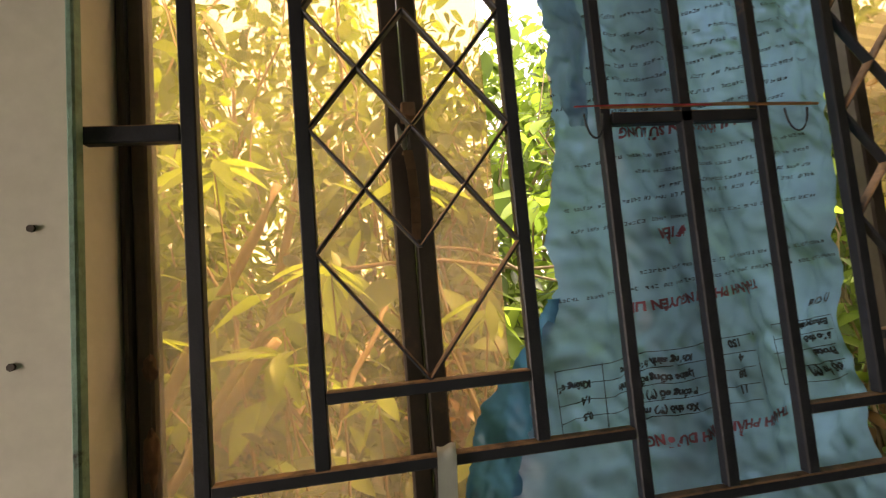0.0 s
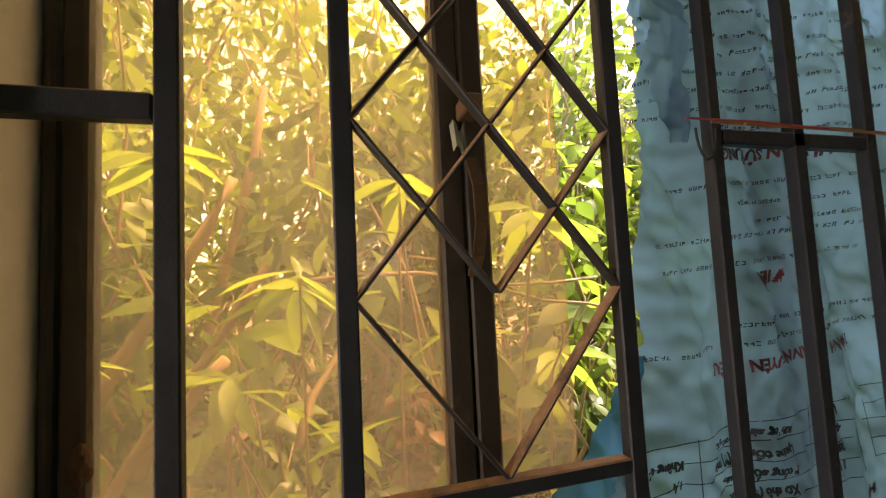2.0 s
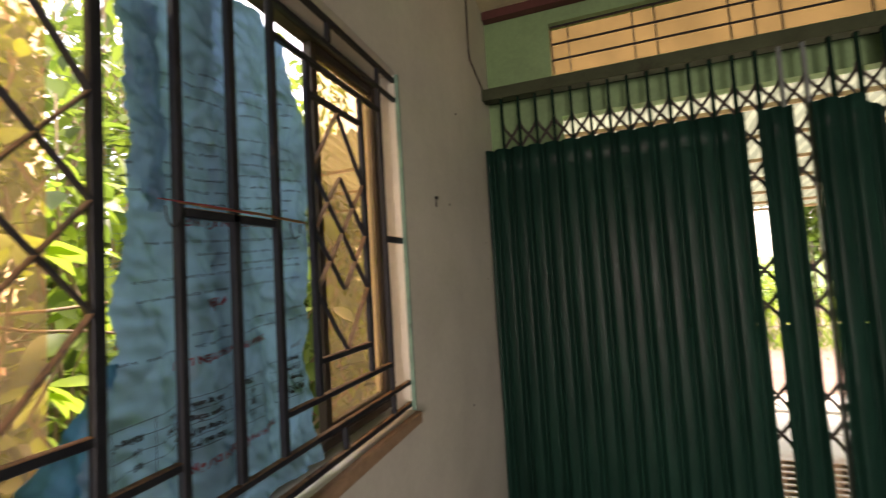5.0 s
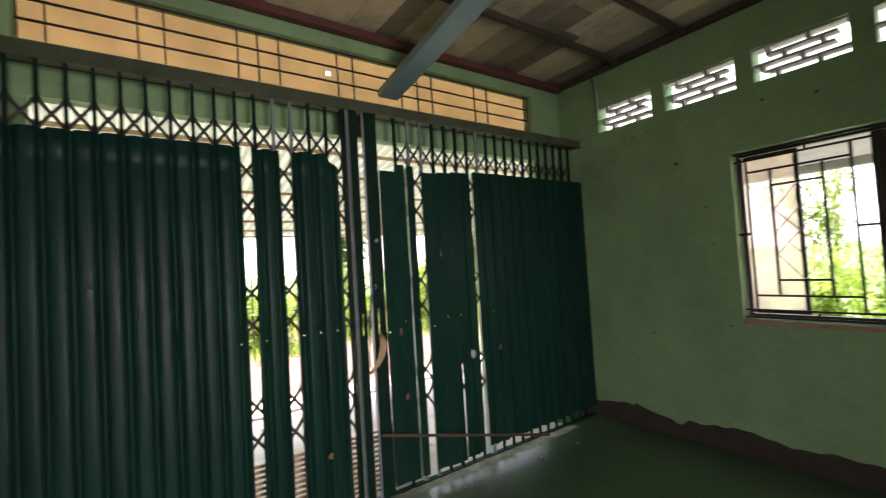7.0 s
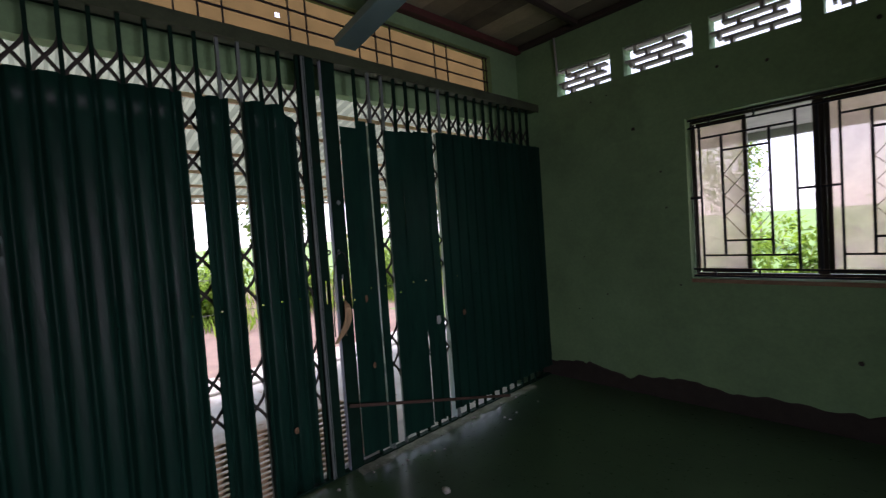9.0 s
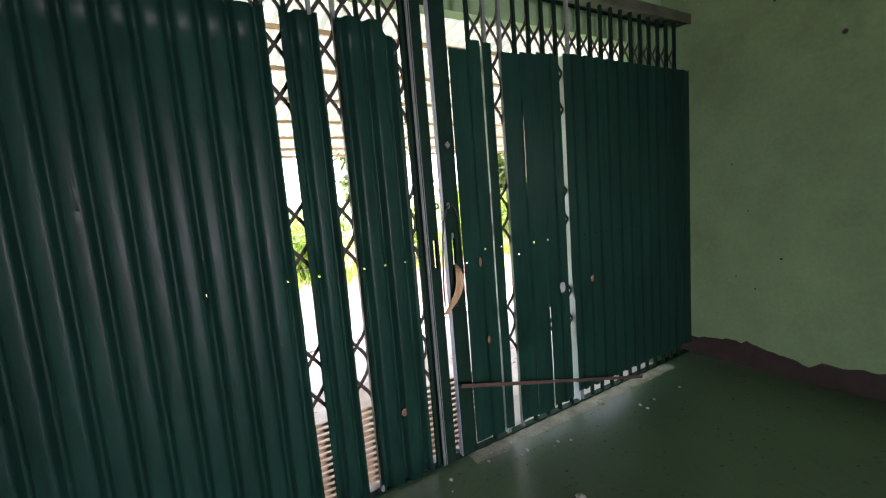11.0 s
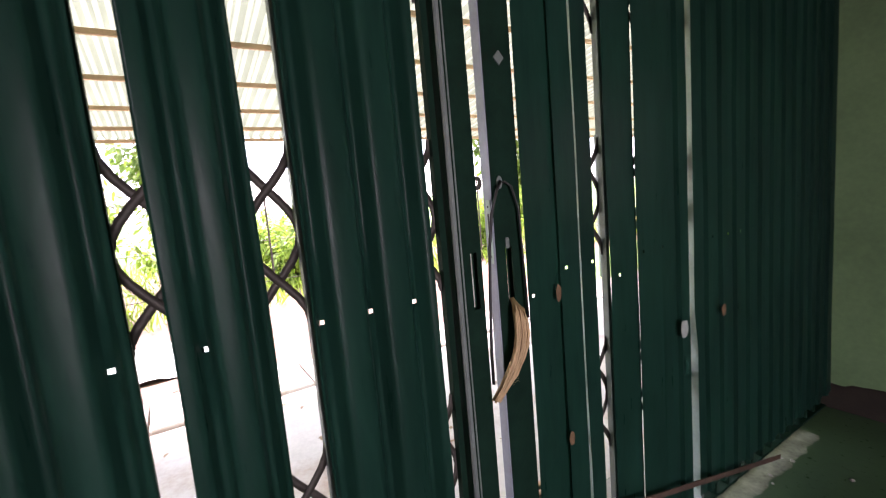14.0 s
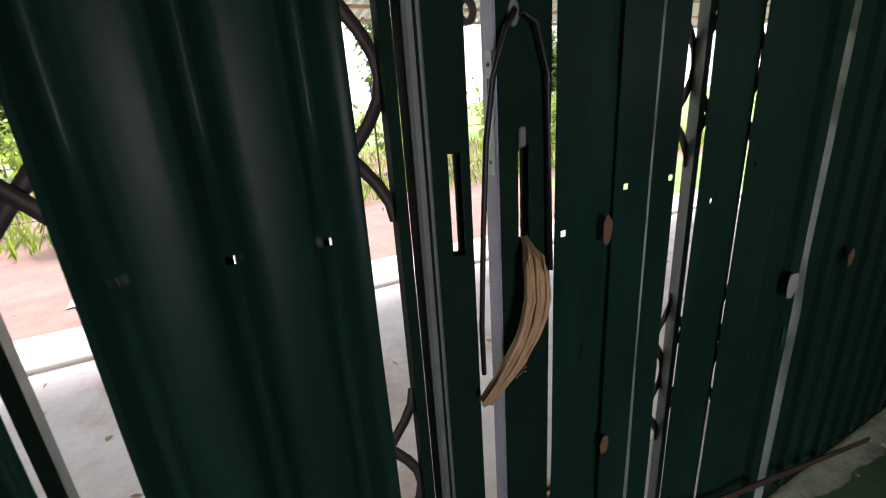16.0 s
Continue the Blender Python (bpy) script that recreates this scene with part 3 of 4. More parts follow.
def grille_window(name, label, x0, x1, z0, z1, wy, inward, centres, half_o, half_i, zs, mid, glass, panes, thick):
    """A two-bay window: wall-side grille of nested rectangles and diamonds, casements behind it. wy: the wall face, inward: +1 where the room lies towards +y."""
    win = new(name)
    tagged(win, label, kind="structure")
    gy = wy - inward * 0.018
    lo = dict(zip(("full", "outer", "inner"), zs[:3]))
    hi = dict(zip(("full", "outer", "inner"), zs[3:]))
    cx = (centres[0] + centres[1]) / 2

    def b(a, c, w, nm="grille_bar", m=GRILLE):
        q = bmesh.new()
        bar(q, (a[0], gy, a[1]), (c[0], gy, c[1]), w, 0.014)
        bmesh.ops.bevel(q, geom=q.edges[:], offset=0.0015, segments=1, affect="EDGES")
        ob = part(nm, q, m, win)
        # Upward faces: dusty rust, with the light on them put in the colour
        ob.data.materials.append(RUST_LIT_TOP)
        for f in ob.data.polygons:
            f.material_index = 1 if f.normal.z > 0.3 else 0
    xs0, xs1 = x0 + 0.004, x1 - 0.004
    for z in (lo["full"], hi["full"]):
        b((xs0, z), (xs1, z), 0.014)
    for z in (z0 + 0.012, z1 - 0.012):
        b((xs0, z), (xs1, z), 0.016)
    for x in (cx - 0.34, cx + 0.34, cx - 0.62, cx + 0.62):
        b((x, z0 + 0.02), (x, lo["full"] - 0.008), 0.013)
        b((x, hi["full"] + 0.008), (x, z1 - 0.02), 0.013)
    for c in centres:
        L, R = c - half_o, c + half_o
        b((L, lo["full"] + 0.007), (L, hi["full"] - 0.007), 0.017)
        b((R, lo["full"] + 0.007), (R, hi["full"] - 0.007), 0.015)
        b((L + 0.008, lo["outer"]), (R - 0.008, lo["outer"]), 0.014)
        b((L + 0.008, hi["outer"]), (R - 0.008, hi["outer"]), 0.014)
        l, r = c - half_i, c + half_i
        b((l, lo["outer"] + 0.007), (l, hi["outer"] - 0.007), 0.017)
        b((r, lo["outer"] + 0.007), (r, hi["outer"] - 0.007), 0.017)
        b((l + 0.008, lo["inner"]), (r - 0.008, lo["inner"]), 0.014)
        b((l + 0.008, hi["inner"]), (r - 0.008, hi["inner"]), 0.014)
        step = (hi["inner"] - lo["inner"] - 0.02) / 4.2
        nodes = [mid - step, mid, mid + step]
        cn = [lo["inner"] + 0.008, mid - step, mid, mid + step, hi["inner"] - 0.008]
        for side in (l + 0.006, r - 0.006):
            for a, e in ((0, 0), (0, 2), (1, 1), (1, 3), (2, 2), (2, 4)):
                b((side, nodes[a]), (c, cn[e]), 0.0042, "diamond_bar")
    b((xs0, mid), (centres[0] - half_o - 0.009, mid), 0.02)
    b((centres[1] + half_o + 0.009, mid), (xs1, mid), 0.02)
    b((centres[0] + half_o + 0.009, mid), (centres[1] - half_o - 0.009, mid), 0.016)
    b((cx, lo["full"] + 0.007), (cx, hi["full"] - 0.007), 0.017)
    # fixed outer frame, mullion and four casements
    fy = wy - inward * 0.085

    def fr(nm, a0, a1, c0, c1, d0, d1, parent=win, m=CASEMENT):
        return part(nm, soft_box(a0, a1, min(d0, d1), max(d0, d1), c0, c1, 0.003), m, parent)
    for a0, a1 in ((x0, x0 + 0.012), (x1 - 0.012, x1)):
        fr("frame_jamb", a0 + 0.001, a1 - 0.001, z0 + 0.001, z1 - 0.001, fy, fy - inward * 0.045)
    fr("frame_mullion", cx - 0.03, cx + 0.03, z0 + 0.031, z1 - 0.031, fy, fy - inward * 0.045)
    for c0, c1 in ((z0, z0 + 0.03), (z1 - 0.03, z1)):
        fr("frame_rail", x0 + 0.013, x1 - 0.013, c0 + 0.001, c1 - 0.001, fy, fy - inward * 0.045)
    edges = [(x0 + 0.013, centres[0] - 0.001), (centres[0] + 0.001, cx - 0.032), (cx + 0.032, centres[1] - 0.001), (centres[1] + 0.001, x1 - 0.013)]
    for i, (a, e) in enumerate(edges):
        if panes[i] is None:
            continue
        leaf = new("casement")
        leaf.parent = win
        y0, y1 = fy - inward * 0.004, fy - inward * 0.034
        w = 0.026
        fr("stile", a, a + (0.019 if i == 0 else w), z0 + 0.034, z1 - 0.034, y0, y1, leaf)
        if panes[i][1] < 1:
            e = a + 0.118
        else:
            fr("stile", e - (0.016 if i == 3 else w), e, z0 + 0.034, z1 - 0.034, y0, y1, leaf)
        if panes[i][1] < 1:
            w0, w = w, 0.0
        fr("rail", a + 0.027, e - w - 0.001, z0 + 0.034, z0 + 0.062, y0, y1, leaf)
        fr("rail", a + 0.027, e - w - 0.001, z1 - 0.062, z1 - 0.034, y0, y1, leaf)
        gl = part("pane", soft_box(a + 0.016, e - (0.016 if i == 3 else w), fy - inward * 0.021, fy - inward * 0.017, z0 + 0.06, z1 - 0.06, 0.0005), glass, leaf)
        gl.visible_shadow = False
    return win


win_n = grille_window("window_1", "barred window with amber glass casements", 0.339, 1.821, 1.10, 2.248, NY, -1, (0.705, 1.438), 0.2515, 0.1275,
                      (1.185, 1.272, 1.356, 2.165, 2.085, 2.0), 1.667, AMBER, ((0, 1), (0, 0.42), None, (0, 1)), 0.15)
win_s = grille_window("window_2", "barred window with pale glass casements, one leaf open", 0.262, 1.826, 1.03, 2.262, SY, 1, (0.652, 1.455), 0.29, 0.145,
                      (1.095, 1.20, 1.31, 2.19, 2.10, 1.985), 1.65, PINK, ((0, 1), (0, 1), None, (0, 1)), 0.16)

# green flaking arris and brick sill of the pale wall's window
for a0, a1 in ((0.3385, 0.347), (1.812, 1.8215)):
    structure("trim", soft_box(a0, a1, NY - 0.003, NY + 0.012, 1.092, 2.256, 0.002), TRIM_GREEN, "flaking green painted window edge")
structure("window_sill", soft_box(0.339, 1.821, NY - 0.022, NY + 0.02, 1.052, 1.0895, 0.004), SILL, "raw brick window sill")
structure("trim", soft_box(0.25, 1.836, SY - 0.004, SY + 0.006, 0.99, 1.019, 0.003), SILL, "rough brown sill edge")


# ---------------------------------------------------------------- breeze blocks in the green wall
def breeze_block():
    bm = bmesh.new()
    w, h = 0.53, 0.244
    y0, y1 = -0.11, -0.03
    t = 0.016
    box(bm, 0, w, y0, y1, h - t * 0.6, h)
    box(bm, 0, w, y0, y1, 0, t * 0.6)
    slot = (h - 1.2 * t - 3 * t) / 4
    z = 0.6 * t
    for r in range(4):
        z += slot
        if r < 3:
            if r % 2 == 0:
                box(bm, 0.0 if r == 0 else 0.06, w - 0.075, y0, y1, z, z + t)
            else:
                box(bm, 0.075, w, y0, y1, z, z + t)
            z += t
    z = 0.6 * t
    for r in range(4):
        for x in ((0.15, 0.385), (0.24, 0.47), (0.13, 0.34), (0.20, 0.43))[r]:
            box(bm, x, x + 0.022, y0 + 0.001, y1 - 0.001, z, z + slot)
        z += slot + t
    return mesh_of("breeze_block", bm, BREEZE)


block_me = breeze_block()
for a, b in VENTS:
    tagged(new("breeze_block", block_me), "pierced cement ventilation block in the green wall", "ventilation block", "ventilation blocks").matrix_basis = pose(b, SY, 2.738)

# ---------------------------------------------------------------- outdoors
bm = bmesh.new()
bm.faces.new([bm.verts.new(p) for p in ((-400, -400, -0.17), (400, -400, -0.17), (400, 400, -0.17), (-400, 400, -0.17))])
structure("ground", bm, DIRT, "bare reddish dirt yard")
structure("pavement", soft_box(3.562, 5.93, -9, 3, -0.165, -0.10, 0.01), SLAB, "dusty concrete porch slab")
kerb = new("kerb")
tagged(kerb, "row of pale concrete slabs edging the porch", kind="structure")
for i in range(9):
    part("slab", soft_box(5.95, 6.55 + 0.03 * (i % 3), -8.5 + 1.21 * i, -7.31 + 1.21 * i, -0.166, -0.075, 0.012), SLAB, kerb)

porch = thing("porch_roof", "pale corrugated porch roof on timber purlins", "roof")
RX0, RZ0, RX1, RZ1 = 3.57, 2.76, 7.21, 2.15


def roof_z(x):
    return RZ0 + (RZ1 - RZ0) * (x - RX0) / (RX1 - RX0)


bm = bmesh.new()
prev = None
for i in range(561):
    y = -10 + 14 * i / 560
    d = 0.018 * (1 if i % 4 in (0, 1) else -1)
    cur = [bm.verts.new((x, y, roof_z(x) + d + 0.02)) for x in (RX0, RX1)]
    if prev:
        bm.faces.new((prev[0], cur[0], cur[1], prev[1]))
    prev = cur
part("roof_sheet", bm, PORCH_TIN, porch)
for x in (4.2, 4.75, 5.32, 5.88, 6.39, 6.83, 7.16):
    part("purlin", soft_box(x - 0.014, x + 0.014, -10, 4, roof_z(x) - 0.034, roof_z(x) - 0.002, 0.003), PORCH_WOOD, porch)
for y in (-7.5, -4.9, 0.6):
    bm = bmesh.new()
    tube(bm, [(6.95, y, -0.165), (6.95, y, roof_z(6.95) - 0.06)], 0.04, 12)
    part("post", bm, ZINC, porch)


# foliage: each leaf is a folded pointed blade
def leaf(bm, p, d, up, ln, w, fine=False):
    d = d.normalized()
    s = d.cross(up)
    s = s.normalized() if s.length > 1e-3 else Vector((1, 0, 0))
    n = s.cross(d)

    def spot(f, k):
        return bm.verts.new(p + d * ln * f + s * (k * w / 2) - n * (ln * 0.16 * f * f - abs(k) * w * 0.12))
    stations = ((0.22, 0.72), (0.42, 1.0), (0.66, 0.8), (0.86, 0.36)) if fine else ((0.3, 0.95), (0.68, 0.72))
    a, t = spot(0, 0), spot(1, 0)
    prev = None
    for f, k in stations:
        cur = (spot(f, k), spot(f, 0), spot(f, -k))
        if prev is None:
            bm.faces.new((a, cur[1], cur[0]))
            bm.faces.new((a, cur[2], cur[1]))
        else:
            bm.faces.new((prev[0], prev[1], cur[1], cur[0]))
            bm.faces.new((prev[1], prev[2], cur[2], cur[1]))
        prev = cur
    bm.faces.new((prev[0], prev[1], t))
    bm.faces.new((prev[1], prev[2], t))


def bush(name, label, at, height, spread, stems, leaves, ln, material, seed, category="bush", low=0.1):
    rnd = random.Random(seed)
    top = thing(name, label, category, at=at)
    lm = bmesh.new()
    for _ in range(stems):
        bm = bmesh.new()
        a = rnd.uniform(0, math.tau)
        bend = rnd.uniform(0.2, 1.0) * spread
        h = height * rnd.uniform(0.6, 1.0)
        b = Vector((rnd.uniform(-0.3, 0.3) * spread, rnd.uniform(-0.3, 0.3) * spread, 0))
        pts = []
        for k in range(9):
            f = k / 8
            pts.append(b + Vector((math.cos(a) * bend * f ** 1.6, math.sin(a) * bend * f ** 1.6, h * f)) + Vector((rnd.gauss(0, 0.02), rnd.gauss(0, 0.02), 0)) * height)
        r0 = rnd.uniform(0.008, 0.018) * height / 2
        tube(bm, pts, r0, 6, [r0 * (1 - 0.85 * k / 8) for k in range(9)])
        part("stem", bm, BARK, top, smooth=True)
        for _ in range(leaves // stems):
            f = rnd.uniform(low, 1.0)
            i = min(7, int(f * 8))
            p = pts[i].lerp(pts[i + 1], f * 8 - i)
            off = Vector((rnd.gauss(0, 1), rnd.gauss(0, 1), rnd.gauss(0, 0.7)))
            off = off.normalized() * rnd.uniform(0.02, 0.5) * spread * 0.55
            q = p + off
            d = Vector((off.x, off.y, off.z - 0.25 * off.length)) + Vector((rnd.gauss(0, 0.3), rnd.gauss(0, 0.3), rnd.gauss(-0.2, 0.3))) * off.length
            s = ln * rnd.uniform(0.6, 1.35)
            leaf(lm, q, d, Vector((rnd.gauss(0, 0.4), rnd.gauss(0, 0.4), 1)), s, s * rnd.uniform(0.32, 0.6), at[1] > 0.5 and at[1] < 4)
    part("foliage", lm, material, top, smooth=True, kind="stuff")
    return top


G0 = -0.17
rows = []
rnd = random.Random(41)
for row, (y, gap, h, s, n, ln) in enumerate(((1.35, 0.8, 2.3, 0.6, 130, 0.2), (2.0, 0.9, 3.5, 0.9, 900, 0.135), (2.9, 1.05, 4.6, 1.15, 1500, 0.15), (4.2, 1.6, 5.8, 1.5, 850, 0.2), (6.2, 2.3, 7.4, 2.0, 950, 0.22), (8.8, 3.1, 9.5, 2.7, 1000, 0.26))):
    x = -2.2 - row * 1.2
    while x < 4.2 + row * 1.6:
        rows.append((x + rnd.uniform(-0.2, 0.2), y + rnd.uniform(-0.3, 0.3), h * rnd.uniform(0.85, 1.15), s, n, ln, LEAF if rnd.random() < 0.55 else LEAF_DARK))
        x += gap
for i, (x, y, h, s, n, ln, m) in enumerate(rows):
    bush("shrub", "dense leafy shrub growing wild outside the window", (x, y, G0), h, s, 7, n, ln, m, 20 + i, low=0.05)
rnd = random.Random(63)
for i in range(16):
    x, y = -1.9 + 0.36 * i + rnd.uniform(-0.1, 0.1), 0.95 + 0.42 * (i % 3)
    bush("undergrowth", "low undergrowth below the window, mostly with shade put in its leaf colour", (x, y, G0), rnd.uniform(1.05, 1.4), 0.5, 6, 520, 0.10, LEAF_DRY if i % 5 == 3 else LEAF_SHADE_TONE, 400 + i, low=0.05)


def long_leaf_plant(tip, root, count, ln, seed):
    """A thin stem that ends in a whorl of long hanging leaves."""
    rnd = random.Random(seed)
    top = thing("long_leaf_plant", "thin stem with a whorl of long drooping green leaves", "plant")
    tip, root = Vector(tip), Vector(root)
    bm = bmesh.new()
    tube(bm, [root.lerp(tip, k / 6) + Vector((0.03 * math.sin(k * 0.9 + seed), 0.02 * math.sin(k * 1.3), 0)) * (1 - k / 6) for k in range(7)], 0.006, 6, [0.008 - 0.0008 * k for k in range(7)])
    part("stem", bm, BARK, top, smooth=True)
    for i in range(count):
        a = math.tau * i / count + rnd.uniform(-0.3, 0.3)
        bm = bmesh.new()
        s = ln * rnd.uniform(0.65, 1.15)
        leaf(bm, tip + Vector((0, 0, rnd.uniform(-0.05, 0.02))), Vector((math.cos(a), 0.6 * math.sin(a), rnd.uniform(-0.9, 0.25))), Vector((rnd.gauss(0, 0.25), rnd.gauss(0, 0.25), 1)), s, s * rnd.uniform(0.24, 0.36), True)
        part("leaf", bm, LEAF, top, smooth=True)


for i, (tip, ln, n) in enumerate((((0.50, 0.8, 1.56), 0.24, 11), ((0.30, 0.95, 1.27), 0.2, 9), ((0.98, 0.75, 1.40), 0.2, 9), ((0.80, 0.9, 1.85), 0.22, 9), ((0.10, 1.0, 1.95), 0.22, 9), ((1.12, 0.65, 1.7), 0.17, 8), ((0.62, 0.7, 1.17), 0.16, 9), ((-0.15, 0.9, 1.4), 0.22, 9), ((1.75, 0.8, 1.6), 0.2, 9), ((1.3, 0.9, 1.3), 0.2, 9))):
    long_leaf_plant(tip, (tip[0] + 0.15 * math.sin(i * 2.1), tip[1] + 0.25, G0), n, ln, 500 + i)
# leaning bare stems near the window
for i, (a, c, r) in enumerate((((-0.35, 1.1, 0.75), (0.3, 1.12, 1.9), 0.028), ((-0.15, 1.05, 0.8), (0.42, 1.0, 1.62), 0.02), ((0.45, 1.15, 1.0), (0.7, 1.35, 1.45), 0.016), ((0.0, 1.15, 1.0), (0.25, 1.1, 1.32), 0.03), ((0.5, 1.0, 1.56), (1.6, 1.1, 1.5), 0.009), ((0.9, 1.2, 1.62), (1.5, 0.8, 1.38), 0.007), ((-0.2, 1.9, 0.2), (0.3, 2.0, 2.6), 0.03))):
    bm = bmesh.new()
    a, c = Vector(a), Vector(c)
    tube(bm, [a.lerp(c, k / 6) + Vector((0.02 * math.sin(k * 1.7 + i), 0, 0.02 * math.cos(k * 1.3 + i))) for k in range(7)], r, 8, [r * (1 - 0.06 * k) for k in range(7)])
    tagged(new("branch", mesh_of("branch", bm, BARK, True)), "bare leaning branch among the shrubs", "branch", "bare branches")

rnd = random.Random(77)
for i in range(16):
    x, y = 10.8 + rnd.uniform(0, 5.5), -14 + i * 1.35 + rnd.uniform(-0.4, 0.4)
    bush("hedge_bush", "bright green bush along the yard's far edge", (x, y, G0), rnd.uniform(1.3, 2.2) if y < 0 else rnd.uniform(1.2, 2.0), 1.25, 9, 2600, 0.14, LEAF, 100 + i, low=0.0)
for i, (x, y, h) in enumerate(((20, -9, 6.5), (23, -2, 7), (24, 5, 6), (19, -16, 6))):
    bush("tree", "broad-leaved tree beyond the yard", (x, y, G0), h, h * 0.36, 9, 3200, 0.3, LEAF_DARK, 200 + i, "tree", 0.35)
for i in range(11):
    bush("hedge_bush", "bright green bush along the yard's far edge", (-5.5 + 1.25 * i, -11.3 - 0.5 * (i % 3), G0), 1.75, 1.2, 7, 1100, 0.15, LEAF, 300 + i, low=0.0)

# Unseen slab, added to keep sky light off the amber panes and undergrowth
eave = thing("added_shade_slab", "unseen grey slab added above the amber-glass window to shade it", "eave")
part("slab", soft_box(-3.0, 3.9, NY + 0.152, 0.55, 2.86, 2.94, 0.01), CEMENT, eave)
eave = thing("side_eave", "grey cement eave slab above the pale-glass window", "eave")
part("slab", soft_box(-3.0, 3.5, -6.25, SY - 0.162, 2.30, 2.38, 0.01), CEMENT, eave)
part("edge", soft_box(-3.0, 3.5, -6.31, -6.251, 2.22, 2.40, 0.01), CEMENT, eave)
structure("pavement", soft_box(-5, 3.5, -10.4, SY - 0.161, -0.165, -0.06, 0.01), SLAB, "pale concrete apron along the side wall")

LAWN = mat("lawn", (0.14, 0.25, 0.05), 0.9, var=0.45, scale=1.2, fine=40, bump=0.5, stain=(0.25, 0.22, 0.11), stain_at=(0.6, 0.8))
structure("field", soft_box(18.0, 900, -17.01, 900, G0 - 0.05, G0 + 0.012, 0.01), LAWN, "bright green field beyond the yard")
structure("field", soft_box(9.01, 900, -900, -17.02, G0 - 0.05, G0 + 0.012, 0.01), LAWN, "bright green field beyond the yard")
structure("lawn", soft_box(-900, 9.0, -900, -6.9, G0 - 0.05, G0 + 0.012, 0.01), LAWN, "bright green lawn beside the house")
for i, (x, y, h) in enumerate(((-1.5, -21, 6.0), (5.5, -24, 7.0))):
    bush("tree", "broad-leaved tree beyond the lawn", (x, y, G0), h, h * 0.36, 9, 3600, 0.17, LEAF, 230 + i, "tree", 0.35)


# ---------------------------------------------------------------- blue feed sack hung behind the bars
def along(table, z):
    """Straight-line reading of a short table of (height, value), heights falling."""
    for (za, a), (zb, b) in zip(table, table[1:]):
        if z >= zb:
            f = (z - zb) / (za - zb)
            return b + (a - b) * min(1, max(0, f))
    return table[-1][1]


SACK_LEFT = [(2.13, 0.95), (2.0, 0.91), (1.85, 0.915), (1.77, 0.922), (1.70, 0.912), (1.67, 0.912), (1.612, 0.898), (1.514, 0.879), (1.461, 0.893), (1.378, 0.853), (1.323, 0.836), (1.261, 0.83), (1.21, 0.806), (1.10, 0.79)]
FLAP_LEFT = [(1.44, 0.875), (1.398, 0.851), (1.345, 0.808), (1.314, 0.775), (1.288, 0.762), (1.247, 0.753), (1.215, 0.744), (1.10, 0.735)]
TORN_LEFT = [(2.0, 0.87), (1.90, 0.885), (1.834, 0.889), (1.80, 0.902), (1.745, 0.892), (1.705, 0.908), (1.666, 0.915)]
SACK_RIGHT = [(2.13, 1.20), (2.095, 1.244), (2.033, 1.311), (1.87, 1.36), (1.72, 1.352), (1.566, 1.326), (1.50, 1.305), (1.378, 1.305), (1.235, 1.322), (1.10, 1.35)]


def sack_y(x, z):
    fold = 0.0045 * math.sin(x * 61 + 3 * math.sin(z * 4)) + 0.0035 * math.sin(x * 27 + z * 5)
    edge = max(0.0, 1.0 - (x - along(SACK_LEFT, z)) / 0.05)
    crease = 0.008 * noise.noise((x * 26, z * 12, 3)) + 0.0055 * noise.noise((x * 55, z * 48, 9)) + 0.008 * abs(noise.noise((x * 34 + z * 20, z * 26, 6)))
    pinch = 0.012 * math.exp(-((x - 1.26) / 0.05) ** 2) * math.sin(z * 38)
    return max(-0.0635, -0.042 + fold * 1.5 + crease + pinch + 0.016 * edge)


def sack_point(u, z):
    lo, hi = along(SACK_LEFT, z), along(SACK_RIGHT, z)
    ragged = 0.006 * noise.noise((z * 46, 2, 0)) + 0.004 * noise.noise((z * 120, 7, 0))
    x = lo + (hi - lo) * u + ragged * (1 - u) ** 6
    return (x, sack_y(x, z), z)


sack = thing("feed_sack", "blue woven plastic feed sack hung upside down behind window bars", "sack")
part("cloth", draped(0, 1, 1.12, 2.13, 130, 200, sack_point), CLOTH, sack, "faded blue woven plastic with a torn edge", True)


def torn_point(table, lap, behind, amp, seed):
    """A torn strip that reaches from its own ragged edge to just inside the sack's edge."""
    def at(u, z):
        lo = along(table, z) + 0.005 * noise.noise((z * 60, seed, 0)) + 0.003 * noise.noise((z * 150, seed, 4))
        x = lo + (max(lo + 0.004, along(SACK_LEFT, z) + lap) - lo) * u
        return (x, behind + amp * noise.noise((x * 38, z * 22, seed)) + 0.4 * amp * noise.noise((x * 90, z * 70, seed)), z)
    return at


